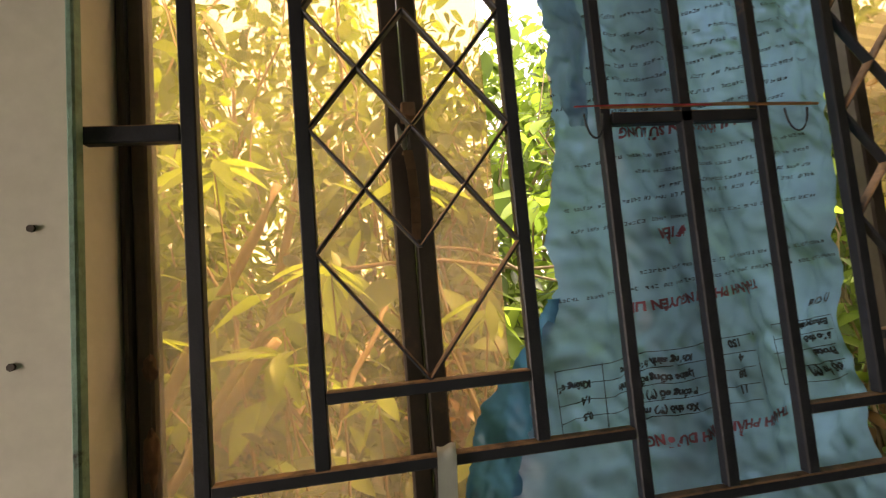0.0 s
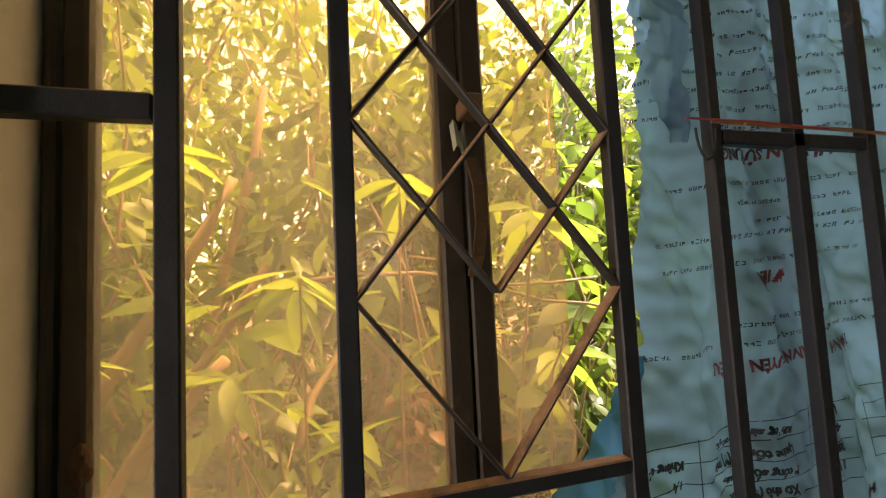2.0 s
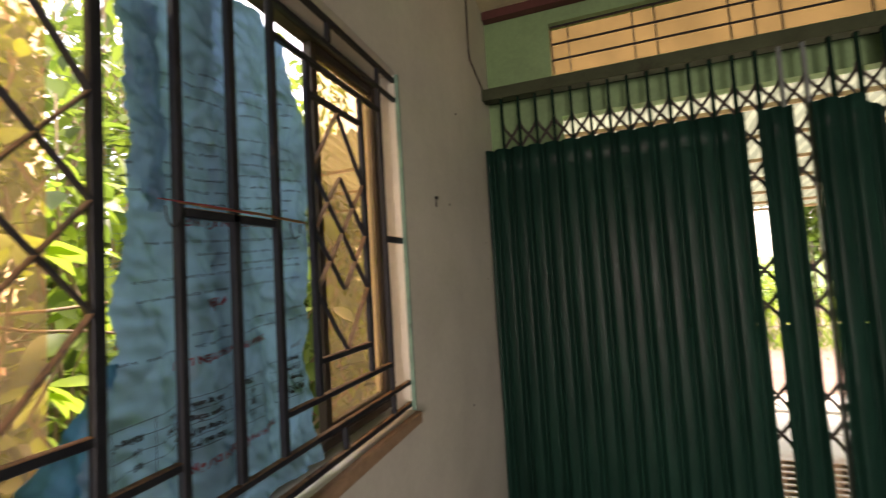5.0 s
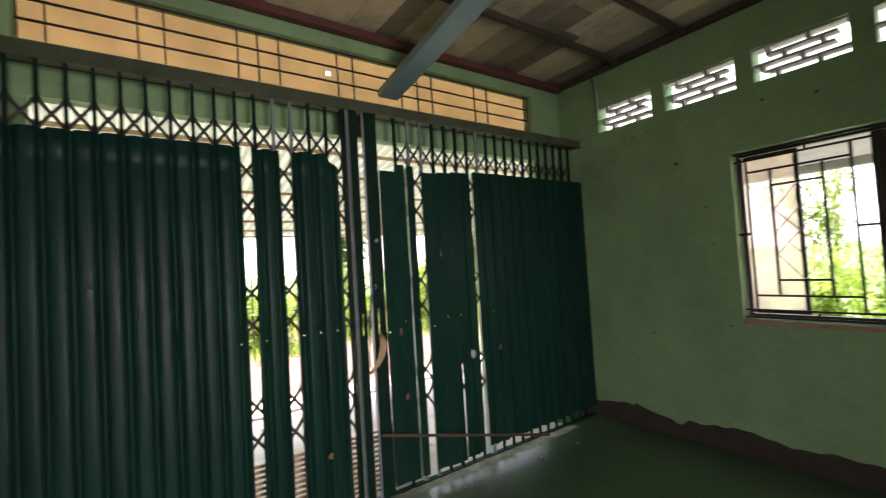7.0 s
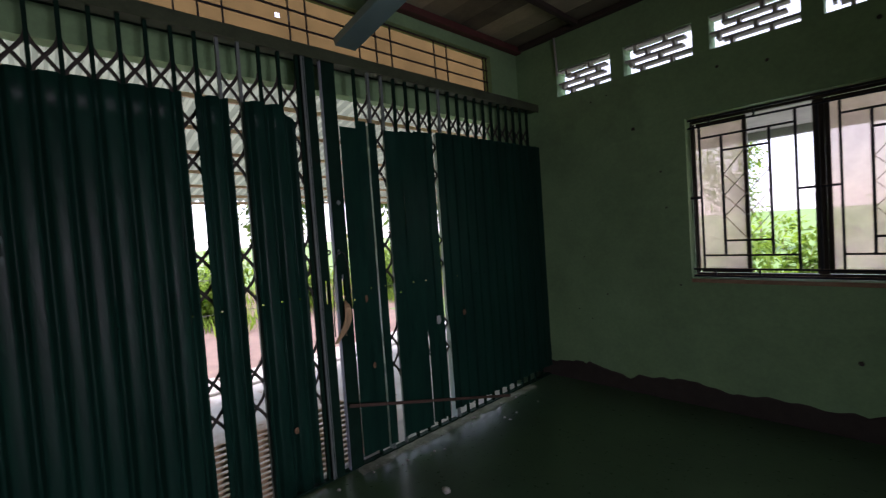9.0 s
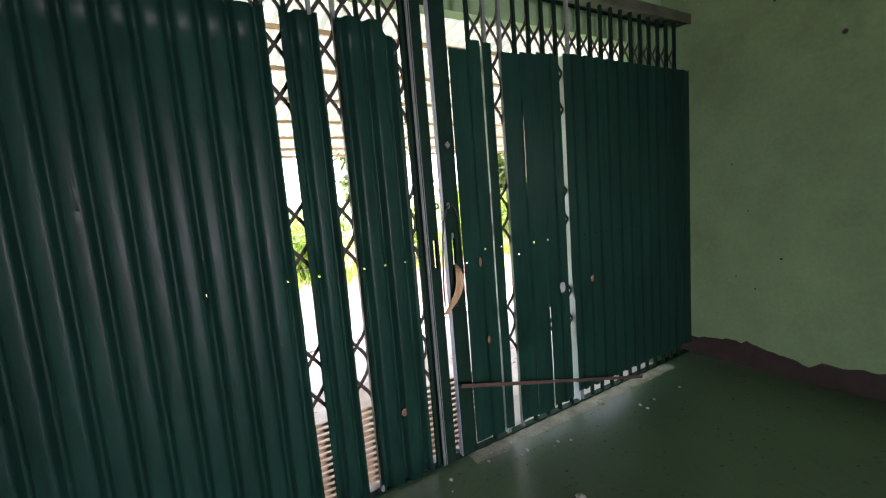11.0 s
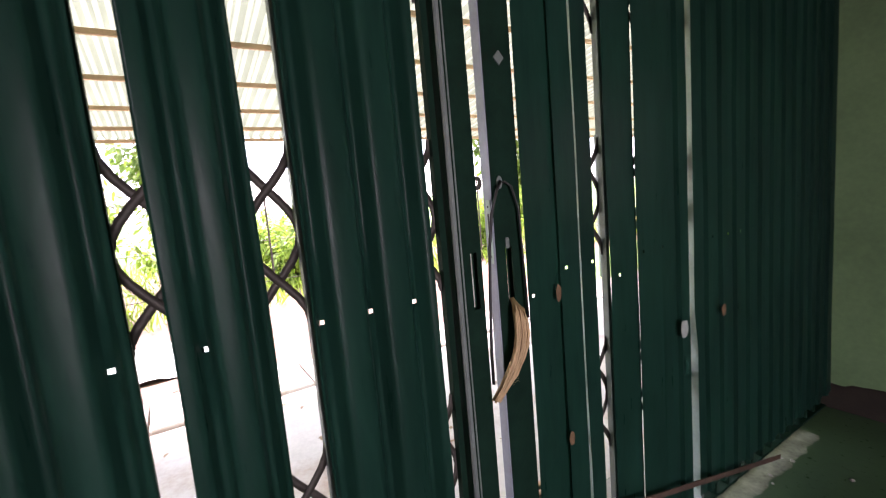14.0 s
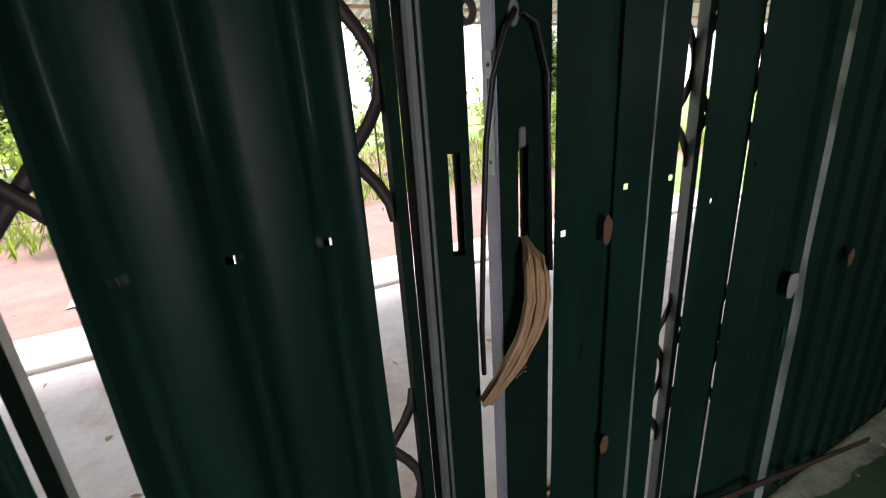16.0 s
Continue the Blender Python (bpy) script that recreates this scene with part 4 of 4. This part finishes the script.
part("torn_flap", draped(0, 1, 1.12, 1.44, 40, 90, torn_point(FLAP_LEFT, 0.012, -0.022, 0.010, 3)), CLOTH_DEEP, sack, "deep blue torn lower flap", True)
part("torn_fringe", draped(0, 1, 1.666, 2.0, 40, 90, torn_point(TORN_LEFT, 0.03, -0.056, 0.016, 8)), CLOTH, sack, "twisted frayed upper edge", True)
rnd = random.Random(9)
for i in range(34):
    bm = bmesh.new()
    z = rnd.uniform(1.38, 1.80) if i > 8 else rnd.uniform(1.68, 1.80)
    x = along(FLAP_LEFT if z < 1.44 else TORN_LEFT if z > 1.666 else SACK_LEFT, z)
    y = sack_y(x, z)
    ln = rnd.uniform(0.008, 0.03)
    tube(bm, [(x + 0.003, y, z), (x - ln * 0.5, y + rnd.uniform(-0.004, 0.004), z - ln * rnd.uniform(0, 0.3)), (x - ln, y + rnd.uniform(-0.006, 0.006), z - ln * rnd.uniform(0.1, 0.9))], 0.0004, 3)
    part("frayed_thread", bm, CLOTH, sack)

INK = mat("black_print", (0.012, 0.018, 0.03), 0.6, var=0.3, scale=60, bump=0.0)
RED_INK = mat("faded_red_print", (0.17, 0.035, 0.06), 0.6, var=0.4, scale=60, bump=0.0)
TILT_Z = 0.08


def on_sack(x, z):
    return Vector((x, sack_y(x, z) - 0.0024, z))


def print_text(words, x, z, size, ink):
    """Words printed upside down: they start at x and read towards smaller x."""
    cu = bpy.data.curves.new("print", "FONT")
    cu.body, cu.size, cu.resolution_u, cu.offset = words, size, 2, 0.0008
    tmp = bpy.data.objects.new("print", cu)
    me = bpy.data.meshes.new_from_object(tmp)
    bpy.data.objects.remove(tmp)
    me.name = "printed_text"
    for v in me.vertices:
        s, t = v.co.x, v.co.y
        v.co = on_sack(x - s * 0.92, z - t - s * TILT_Z)
    me.materials.clear()
    me.materials.append(ink)
    ob = new("printed_text", me)
    ob.parent = sack
    tagged(ob, "upside-down printed lettering")


def print_bar(x0, x1, z, h, ink, name="printed_line"):
    bm = bmesh.new()
    n = max(1, int(abs(x0 - x1) / 0.012))
    prev = None
    for i in range(n + 1):
        x = x0 + (x1 - x0) * i / n
        zz = z - (x0 - x) * TILT_Z
        cur = (bm.verts.new(on_sack(x, zz)), bm.verts.new(on_sack(x, zz + h)))
        if prev:
            bm.faces.new((prev[0], cur[0], cur[1], prev[1]))
        prev = cur
    part(name, bm, ink, sack)


def print_word(x, z, letters, rnd):
    """A word too small to read: thin upright and level strokes of letter size."""
    bm = bmesh.new()
    for k in range(letters):
        h = rnd.uniform(0.0036, 0.0056)
        s = 0.0034
        x1 = x - k * 0.0048
        strokes = rnd.sample(((0, 0, 0.0012, h), (s - 0.0012, 0, s, h), (0, 0, s, 0.0011), (0, h - 0.0011, s, h), (0, h * 0.45, s, h * 0.45 + 0.0011)), rnd.choice((2, 3, 3)))
        for a0, b0, a1, b1 in strokes:
            bm.faces.new([bm.verts.new(on_sack(x1 - p, z + q - k * 0.0048 * TILT_Z)) for p, q in ((a0, b0), (a1, b0), (a1, b1), (a0, b1))])
    part("print_mark", bm, INK, sack)


print_text("THÀNH PHẦN DINH DƯỠNG", 1.205, 1.264, 0.0175, RED_INK)
print_text("THÀNH PHẦN NGUYÊN LIỆU", 1.185, 1.442, 0.0175, RED_INK)
print_text("ĐIỂM", 1.075, 1.526, 0.02, RED_INK)
print_text("HƯỚNG DẪN SỬ DỤNG", 1.175, 1.678, 0.0185, RED_INK)
print_text("(*) Chỉ ti", 1.288, 1.412, 0.0135, INK)
for k, words in enumerate(("Độ ẩm (%)", "Protein", "Béo thô", "Ethoxyquin")):
    print_text(words, 1.285, 1.317 + 0.0205 * k, 0.0125, INK)
for k, words in enumerate(("11", "28", "4", "150")):
    print_text(words, 1.135, 1.303 + 0.0205 * k, 0.0135, INK)
for k, words in enumerate(("Xơ thô (%) max", "P tổng số (%) min", "Lysine tổng số (%) min", "Kháng sinh, hóa dược")):
    print_text(words, 1.058, 1.288 + 0.0215 * k, 0.0125, INK)
for k, words in enumerate(("0,5", "1,4", "Không có")):
    print_text(words, 0.915, 1.291 + 0.0205 * k, 0.0125, INK)
for k in range(5):
    print_bar(1.292, 1.20, 1.300 + 0.0205 * k, 0.0011, INK, "table_rule")
    print_bar(1.15, 0.868, 1.283 + 0.0215 * k, 0.0011, INK, "table_rule")
for x in (1.292, 1.2, 1.155, 1.09, 0.93, 0.868):
    bm = bmesh.new()
    v = [on_sack(x + dx, 1.300 - (1.292 - x) * TILT_Z + dz) for dx, dz in ((0, 0), (0.0012, 0), (0.0012, 0.083), (0, 0.083))]
    bm.faces.new([bm.verts.new(p) for p in v])
    part("table_rule", bm, INK, sack)
rnd = random.Random(31)
for z in [1.466, 1.487, 1.555, 1.585, 1.60, 1.622, 1.645, 1.71, 1.732, 1.754, 1.776, 1.80, 1.822, 1.85, 1.90, 1.925, 1.95]:
    x = 1.30 - rnd.uniform(0, 0.04)
    end = rnd.choice((0.91, 0.93, 1.0, 1.05))
    while x > end:
        w = rnd.uniform(0.012, 0.034)
        print_word(x, z - (1.30 - x) * TILT_Z, int(w / 0.0048), rnd)
        x -= w + rnd.uniform(0.001, 0.004)

# wires, hooks and rods lying on the middle bar
wire = thing("bent_rods", "thin copper-coloured rods and hooks laid on the window bar", "wire")
COPPER = mat("dull_copper_wire", (0.34, 0.16, 0.07), 0.5, metal=0.4, var=0.3, scale=30, bump=0.1)
RED_WIRE = mat("red_plastic_wire", (0.35, 0.04, 0.05), 0.5, var=0.2, scale=30, bump=0.0)
for y, z, x0, x1, m, r in ((-0.079, 1.681, 0.95, 1.268, COPPER, 0.0018), (-0.083, 1.679, 0.99, 1.25, COPPER, 0.0016), (-0.076, 1.683, 1.02, 1.262, COPPER, 0.0018), (-0.085, 1.681, 0.912, 1.10, RED_WIRE, 0.0011)):
    bm = bmesh.new()
    tube(bm, [(x0, y, z), ((x0 + x1) / 2, y + 0.001, z + 0.001), (x1, y - 0.004, z - 0.004)], r, 6)
    part("rod", bm, m, wire)
for x, s in ((0.925, -1), (1.215, 1)):
    bm = bmesh.new()
    tube(bm, [(x + 0.032 * (1 - math.cos(a)) * 0.5 * (1.1 if s > 0 else 0.8), -0.083, 1.672 - 0.032 * math.sin(a)) for a in [math.pi * k / 10 for k in range(11)]], 0.0014, 6)
    part("hook", bm, GRILLE, wire)

# casement furniture
bm = bmesh.new()
pts = [(0.702, -0.010, 1.652), (0.702, -0.034, 1.648), (0.704, -0.045, 1.62), (0.706, -0.042, 1.585), (0.706, -0.03, 1.555), (0.706, -0.012, 1.535)]
for a, c in zip(pts, pts[1:]):
    bar(bm, a, c, 0.012, 0.003, (0, 1, 0.3))
part("strap_handle", bm, GRILLE_RUST, win_n, "curved rusty strap handle")
latch = thing("window_latch", "rusty latch block with a torn scrap of paper", "latch")
part("block", soft_box(0.697, 0.716, -0.04, -0.007, 1.694, 1.713, 0.002), GRILLE_RUST, latch)
bm = draped(0, 1, 0, 1, 5, 5, lambda u, v: (0.688 + 0.016 * u, -0.012 - 0.01 * v - 0.004 * math.sin(5 * u), 1.688 - 0.03 * v + 0.006 * math.sin(7 * u)))
part("paper_scrap", bm, WHITE_BITS, latch)


def lump(at, rx, ry, rz, seed, material, name, label, category, rough=0.25):
    bm = bmesh.new()
    bmesh.ops.create_icosphere(bm, subdivisions=3, radius=1)
    for v in bm.verts:
        k = 1 + rough * noise.noise(v.co * 2.2 + Vector((seed, 0, 0))) + rough * 0.5 * noise.noise(v.co * 6 + Vector((0, seed, 0)))
        v.co = Vector((v.co.x * rx * k, v.co.y * ry * k, v.co.z * rz * k)) + Vector(at)
    return solo(name, bm, material, label, category, smooth=True)


lump((0.372, -0.012, 1.295), 0.008, 0.010, 0.030, 2, MUD, "mud_nest", "crusty brown mud wasp nest on the window jamb", "nest", 0.5)
lump((0.372, -0.009, 1.40), 0.007, 0.007, 0.016, 5, MUD, "mud_nest", "small dried mud patch on the window jamb", "nest", 0.5)

bm = draped(0, 1, 0, 1, 6, 12, lambda u, v: (0.706 + 0.022 * u - 0.008 * v, -0.0815 - 0.006 * math.sin(v * 2.6) if v > 0.2 else -0.081 + 0.02 * (0.2 - v) * 5 * 0.8, 1.285 - 0.13 * max(0, v - 0.2) - 0.002 * math.sin(u * 6)))
solo("cloth_strip", bm, WHITE_BITS, "pale cloth strip tied over the window bar", "cloth strip", smooth=True)

# ---------------------------------------------------------------- gate fittings
lock = thing("gate_lock", "worn steel lock plate and eye plate on the gate stile", "lock")
part("lock_plate", soft_box(3.1855, 3.2035, -2.3174, -2.3158, 1.225, 1.396, 0.0006), GALV, lock)
for z in (1.244, 1.378):
    bm = bmesh.new()
    tube(bm, [(3.1945, -2.3157, z), (3.1945, -2.3148, z)], 0.0032, 8)
    part("screw", bm, STRAP, lock)
part("bolt_slot", soft_box(3.191, 3.198, -2.3157, -2.3152, 1.305, 1.36, 0.0002), BLACK, lock)
part("keyhole_cover", soft_box(3.1765, 3.1805, -2.367, -2.355, 1.262, 1.292, 0.003), ZINC, lock)


def eye_plate(bm, y, z, ry, rz, x=3.178, t=0.004, n=16):
    inner, outer = [], []
    for xx in (x - t / 2, x + t / 2):
        inner.append([bm.verts.new((xx, y + ry * 0.42 * math.cos(k * math.tau / n), z + rz * 0.5 * math.sin(k * math.tau / n))) for k in range(n)])
        outer.append([bm.verts.new((xx, y + ry * math.cos(k * math.tau / n), z + rz * math.sin(k * math.tau / n))) for k in range(n)])
    for k in range(n):
        q = (k + 1) % n
        bm.faces.new((inner[0][k], inner[0][q], outer[0][q], outer[0][k]))
        bm.faces.new((inner[1][k], outer[1][k], outer[1][q], inner[1][q]))
        bm.faces.new((outer[0][k], outer[0][q], outer[1][q], outer[1][k]))
        bm.faces.new((inner[0][k], inner[1][k], inner[1][q], inner[0][q]))


bm = bmesh.new()
eye_plate(bm, -2.347, 1.440, 0.009, 0.017)
part("eye_plate", bm, ZINC, lock)
eye = thing("gate_eye", "dark steel padlock eye on the gate's meeting edge", "padlock eye")
bm = bmesh.new()
eye_plate(bm, -2.279, 1.442, 0.015, 0.018, 3.186, 0.006)
part("ring", bm, STRAP, eye)
bm = bmesh.new()
bmesh.ops.create_circle(bm, cap_ends=True, segments=4, radius=0.017)
geo = bmesh.ops.extrude_face_region(bm, geom=bm.faces[:])
for v in [g for g in geo["geom"] if isinstance(g, bmesh.types.BMVert)]:
    v.co.z += 0.003
for v in bm.verts:
    v.co = Vector((3.1775 + v.co.z, -2.374 + v.co.y, 1.758 + v.co.x * 1.1))
solo("washer_plate", bm, ZINC, "pale diamond-shaped washer on the gate stile", "washer")

cable = thing("black_cable", "black rubber-coated cable looped through the gate's eye", "cable")
bm = bmesh.new()
tube(bm, [(3.19, -2.352, 1.436), (3.168, -2.343, 1.441), (3.163, -2.325, 1.42), (3.164, -2.303, 1.36), (3.166, -2.290, 1.276), (3.168, -2.281, 1.142), (3.171, -2.274, 0.991), (3.18, -2.28, 0.90)], 0.0042, 8)
part("strand", bm, BLACK, cable, smooth=True)
bm = bmesh.new()
tube(bm, [(3.19, -2.352, 1.436), (3.17, -2.36, 1.440), (3.166, -2.377, 1.427), (3.168, -2.398, 1.364), (3.170, -2.404, 1.259), (3.165, -2.407, 1.061)], 0.0032, 8)
part("strand", bm, BLACK, cable, smooth=True)

rope = thing("fibre_hank", "bundle of straw-coloured plastic fibre hanging from the grip slot", "rope")
rnd = random.Random(12)
for i in range(46):
    a, r = rnd.uniform(0, math.tau), rnd.uniform(0.2, 1)
    pts = []
    for k in range(9):
        f = k / 8
        w = 0.010 + 0.019 * math.sin(math.pi * min(1, f * 0.95 + 0.05)) * (1 - 0.25 * f)
        cy = -2.352 + 0.086 * f ** 2.0 - 0.022 * math.sin(math.pi * f)
        cz = 1.13 - 0.265 * f
        pts.append((3.158 - 0.016 * math.sin(math.pi * f) - 0.012 * math.cos(a) * r, cy + w * math.sin(a) * r + rnd.gauss(0, 0.001), cz + rnd.gauss(0, 0.002)))
    pts[0] = (3.183, -2.366 + rnd.uniform(-0.006, 0.006), 1.122)
    bm = bmesh.new()
    tube(bm, pts, 0.0025, 5, [0.0026 * (0.6 + 0.6 * math.sin(math.pi * (0.1 + 0.8 * k / 8))) for k in range(9)])
    part("fibre_strand", bm, FIBRE, rope, smooth=True)
for i in range(12):
    bm = bmesh.new()
    z = rnd.uniform(0.88, 0.96)
    p = Vector((3.150, -2.345, z))
    tube(bm, [p, p + Vector((-0.006, 0.012, rnd.uniform(-0.004, 0.01))), p + Vector((-0.004, rnd.uniform(0.015, 0.03), rnd.uniform(-0.01, 0.02)))], 0.0005, 3)
    part("loose_fibre", bm, FIBRE, rope)

bm = bmesh.new()
bar(bm, (3.128, -2.31, 0.455), (3.132, -3.93, 0.022), 0.022, 0.005, (1, 0, 0))
bmesh.ops.bevel(bm, geom=bm.edges[:], offset=0.001, segments=1, affect="EDGES")
solo("iron_strip", bm, IRON, "rusty flat iron strip leaning across the gate", "iron strip")


def flake(name, y, z, w, h, x, seed, material, label):
    bm = bmesh.new()
    n = 14
    ring = []
    for k in range(n):
        a = k * math.tau / n
        q = 1 + 0.35 * noise.noise((math.cos(a) * 1.7, math.sin(a) * 1.7, seed))
        ring.append((y + w * q * math.cos(a), z + h * q * math.sin(a)))
    f = [bm.verts.new((x, a, b)) for a, b in ring]
    bk = [bm.verts.new((x + 0.0015, a, b)) for a, b in ring]
    c = bm.verts.new((x - 0.004, y, z))
    for k in range(n):
        q = (k + 1) % n
        bm.faces.new((c, f[k], f[q]))
        bm.faces.new((f[k], bk[k], bk[q], f[q]))
    bm.faces.new(bk[::-1])
    return solo(name, bm, material, label, "scrap")


TAN = mat("peeling_tan_tape", (0.170, 0.100, 0.050), 0.8, var=0.4, scale=40, bump=0.3)
flake("plastic_scrap", -3.135, 0.855, 0.024, 0.034, 3.136, 1, WHITE_BITS, "pale plastic scrap stuck on the green sheet")
flake("tape_scrap", -3.42, 0.865, 0.016, 0.024, 3.137, 2, TAN, "peeling brown tape scrap on the green sheet")
flake("tape_scrap", -2.508, 1.116, 0.010, 0.024, 3.143, 3, TAN, "peeling brown tape scrap on the green sheet")
flake("tape_scrap", -2.534, 0.659, 0.011, 0.024, 3.145, 4, TAN, "peeling brown tape scrap on the green sheet")
flake("tape_scrap", -1.962, 0.42, 0.018, 0.02, 3.138, 5, TAN, "peeling brown tape scrap on the green sheet")
flake("tape_scrap", -3.16, 0.70, 0.012, 0.03, 3.144, 6, SHEET, "dark paint patch on the green sheet")

slats = thing("slatted_panel", "low slatted timber panel standing outside the gate", "panel")
for k in range(13):
    part("slat", soft_box(3.285, 3.303, -2.62, -1.40, 0.02 + 0.033 * k, 0.038 + 0.033 * k, 0.002), PORCH_WOOD, slats)
for y in (-2.6, -2.0, -1.42):
    part("batten", soft_box(3.304, 3.324, y - 0.02, y + 0.02, -0.02, 0.45, 0.002), PORCH_WOOD, slats)
structure("gate_threshold", soft_box(3.236, 3.561, -4.26, -0.575, -0.10, 0.001, 0.006), CEMENT, "rough cement threshold under the gate")

# ---------------------------------------------------------------- small wall details
wire2 = thing("wall_cable", "thin dark cable clipped down the pale wall", "cable")
bm = bmesh.new()
tube(bm, [(2.885, NY - 0.006, 3.27), (2.874, NY - 0.006, 2.84), (2.89, NY - 0.006, 2.80), (3.14, NY - 0.006, 2.745), (3.30, NY - 0.008, 2.715)], 0.005, 6)
part("sheath", bm, PURLIN, wire2)
solo("conduit_stub", (lambda q: (tube(q, [(2.93, SY + 0.014, 3.29), (2.918, SY + 0.014, 3.05), (2.915, SY + 0.016, 2.93)], 0.011, 8), q)[1])(bmesh.new()), CEMENT, "short grey conduit stub down the green wall", "conduit", smooth=True)
bm = bmesh.new()
tube(bm, [(2.142, NY - 0.001, 1.865), (2.142, NY - 0.012, 1.862)], 0.007, 8)
tube(bm, [(2.142, NY - 0.002, 1.855), (2.142, NY - 0.004, 1.825)], 0.003, 6)
solo("wall_nail", bm, BLACK, "rusted nail stub in the pale wall", "nail")
rnd = random.Random(5)
for x, z, r in ((2.33, 1.86, 0.006), (2.52, 2.35, 0.006), (2.52, 0.90, 0.006), (0.304, 1.565, 0.004), (0.285, 1.426, 0.004), (3.0, 1.5, 0.005), (3.02, 1.72, 0.004)):
    bm = bmesh.new()
    tube(bm, [(x, NY - 0.0002, z), (x, NY - 0.003, z)], r, 7)
    solo("nail_hole", bm, PURLIN, "small dark nail mark on the pale wall", "nail", "nail marks")
for x, z, r in ((2.234, 2.28, 0.016), (2.03, 1.89, 0.009), (2.0, 1.595, 0.008), (2.54, 0.858, 0.009), (0.88, 0.5, 0.016), (1.92, 0.965, 0.008), (2.6, 2.60, 0.009), (2.45, 2.62, 0.008), (1.60, 2.60, 0.011), (1.3, 2.55, 0.012), (0.75, 2.62, 0.014), (2.75, 1.2, 0.006), (2.86, 1.55, 0.006), (2.7, 0.62, 0.007), (2.83, 0.7, 0.006)):
    bm = bmesh.new()
    tube(bm, [(x, SY + 0.0004, z), (x, SY + 0.004, z)], r, 8, [r, r * 0.6])
    solo("plaster_chip", bm, SKIRT, "dark chipped spot in the green plaster", "plaster chip", "plaster chips")
lump((2.543, -2.561, 0.018), 0.03, 0.022, 0.018, 3, CEMENT, "rubble_piece", "small lump of rubble on the cement floor", "rubble", 0.3)
for i in range(22):
    rx = rnd.uniform(0.005, 0.012)
    lump((rnd.uniform(2.85, 3.14), rnd.uniform(-4.0, -2.0), rx * 0.5), rx, rx * 0.8, rx * 0.6, i, CEMENT, "floor_crumb", "crumb of plaster on the floor by the gate", "rubble", 0.3)

# yard details
bm = draped(0, 1, 0, 1, 16, 16, lambda u, v: (7.3 + 1.5 * u, -1.9 + 1.4 * v, -0.16 + 0.09 * max(0, noise.noise((u * 3, v * 3, 2))) + 0.02 * noise.noise((u * 9, v * 9, 1))))
solo("white_tarp", bm, WHITE_BITS, "crumpled white plastic sheet lying on the dirt", "tarp", smooth=True)
fence = thing("wire_fence", "thin wire fence with slim posts at the yard's edge", "fence")
for i in range(13):
    bm = bmesh.new()
    tube(bm, [(10.2, -12 + 1.5 * i, G0), (10.2, -12 + 1.5 * i, 1.75)], 0.018, 6)
    part("post", bm, PURLIN, fence)
for z in (0.2, 0.9, 1.65):
    bm = bmesh.new()
    tube(bm, [(10.2, -12, z), (10.2, 6, z)], 0.006, 4)
    part("fence_wire", bm, PURLIN, fence)
rnd = random.Random(8)
bm = bmesh.new()
for i in range(500):
    p = Vector((rnd.uniform(3.7, 9.8), rnd.uniform(-7, 2), -0.098 if i % 2 else -0.16))
    if p.x > 5.9:
        p.z = -0.165
    else:
        p.z = -0.098
    leaf(bm, p, Vector((rnd.gauss(0, 1), rnd.gauss(0, 1), rnd.uniform(0, 0.2))), Vector((0, 0, 1)), rnd.uniform(0.03, 0.09), rnd.uniform(0.015, 0.04))
tagged(new("leaf_litter", mesh_of("leaf_litter", bm, BARK)), "scattered dry leaves on the porch and dirt", "leaf litter", kind="stuff")
lm = bmesh.new()
for i in range(9000):
    x, y = 9.6 + rnd.random() ** 1.5 * 9, rnd.uniform(-16, 9)
    leaf(lm, Vector((x, y, G0)), Vector((rnd.gauss(0, 0.4), rnd.gauss(0, 0.4), 1)), Vector((rnd.gauss(0, 1), rnd.gauss(0, 1), 0.1)), rnd.uniform(0.15, 0.5), rnd.uniform(0.015, 0.04))
tagged(new("tall_grass", mesh_of("tall_grass", lm, LEAF)), "tall bright grass beyond the dirt yard", "grass", kind="stuff")


def ragged_strip():
    bm = bmesh.new()
    prev = None
    for i in range(181):
        y = -4.3 + 1.95 * i / 180
        e = 3.09 + 0.05 * noise.noise((y * 5, 1, 1)) + 0.02 * noise.noise((y * 17, 4, 1))
        tooth = 0.5 + 0.5 * math.sin(y * math.tau / 0.112)
        row = []
        for k in range(7):
            f = k / 6
            x = e + (3.235 - e) * f
            z = 0.0015 + (0.002 + 0.003 * tooth) * math.sin(math.pi * min(1, f * 1.15) * 0.8) + (0 if k == 0 else 0.003 * noise.noise((x * 26, y * 21, 2)) + 0.002 * noise.noise((x * 70, y * 70, 2)))
            row.append(bm.verts.new((x, y, max(0.0015, z))))
        if prev:
            for k in range(6):
                bm.faces.new((prev[k], row[k], row[k + 1], prev[k + 1]))
        prev = row
    return bm


DUST = mat("pale_cement_dust", (0.24, 0.27, 0.20), 0.9, var=0.6, scale=9, fine=60, bump=0.4, stain=(0.20, 0.22, 0.17), stain_at=(0.55, 0.75))
structure("gate_mortar_strip", ragged_strip(), DUST, "pale crumbling cement strip along the gate")
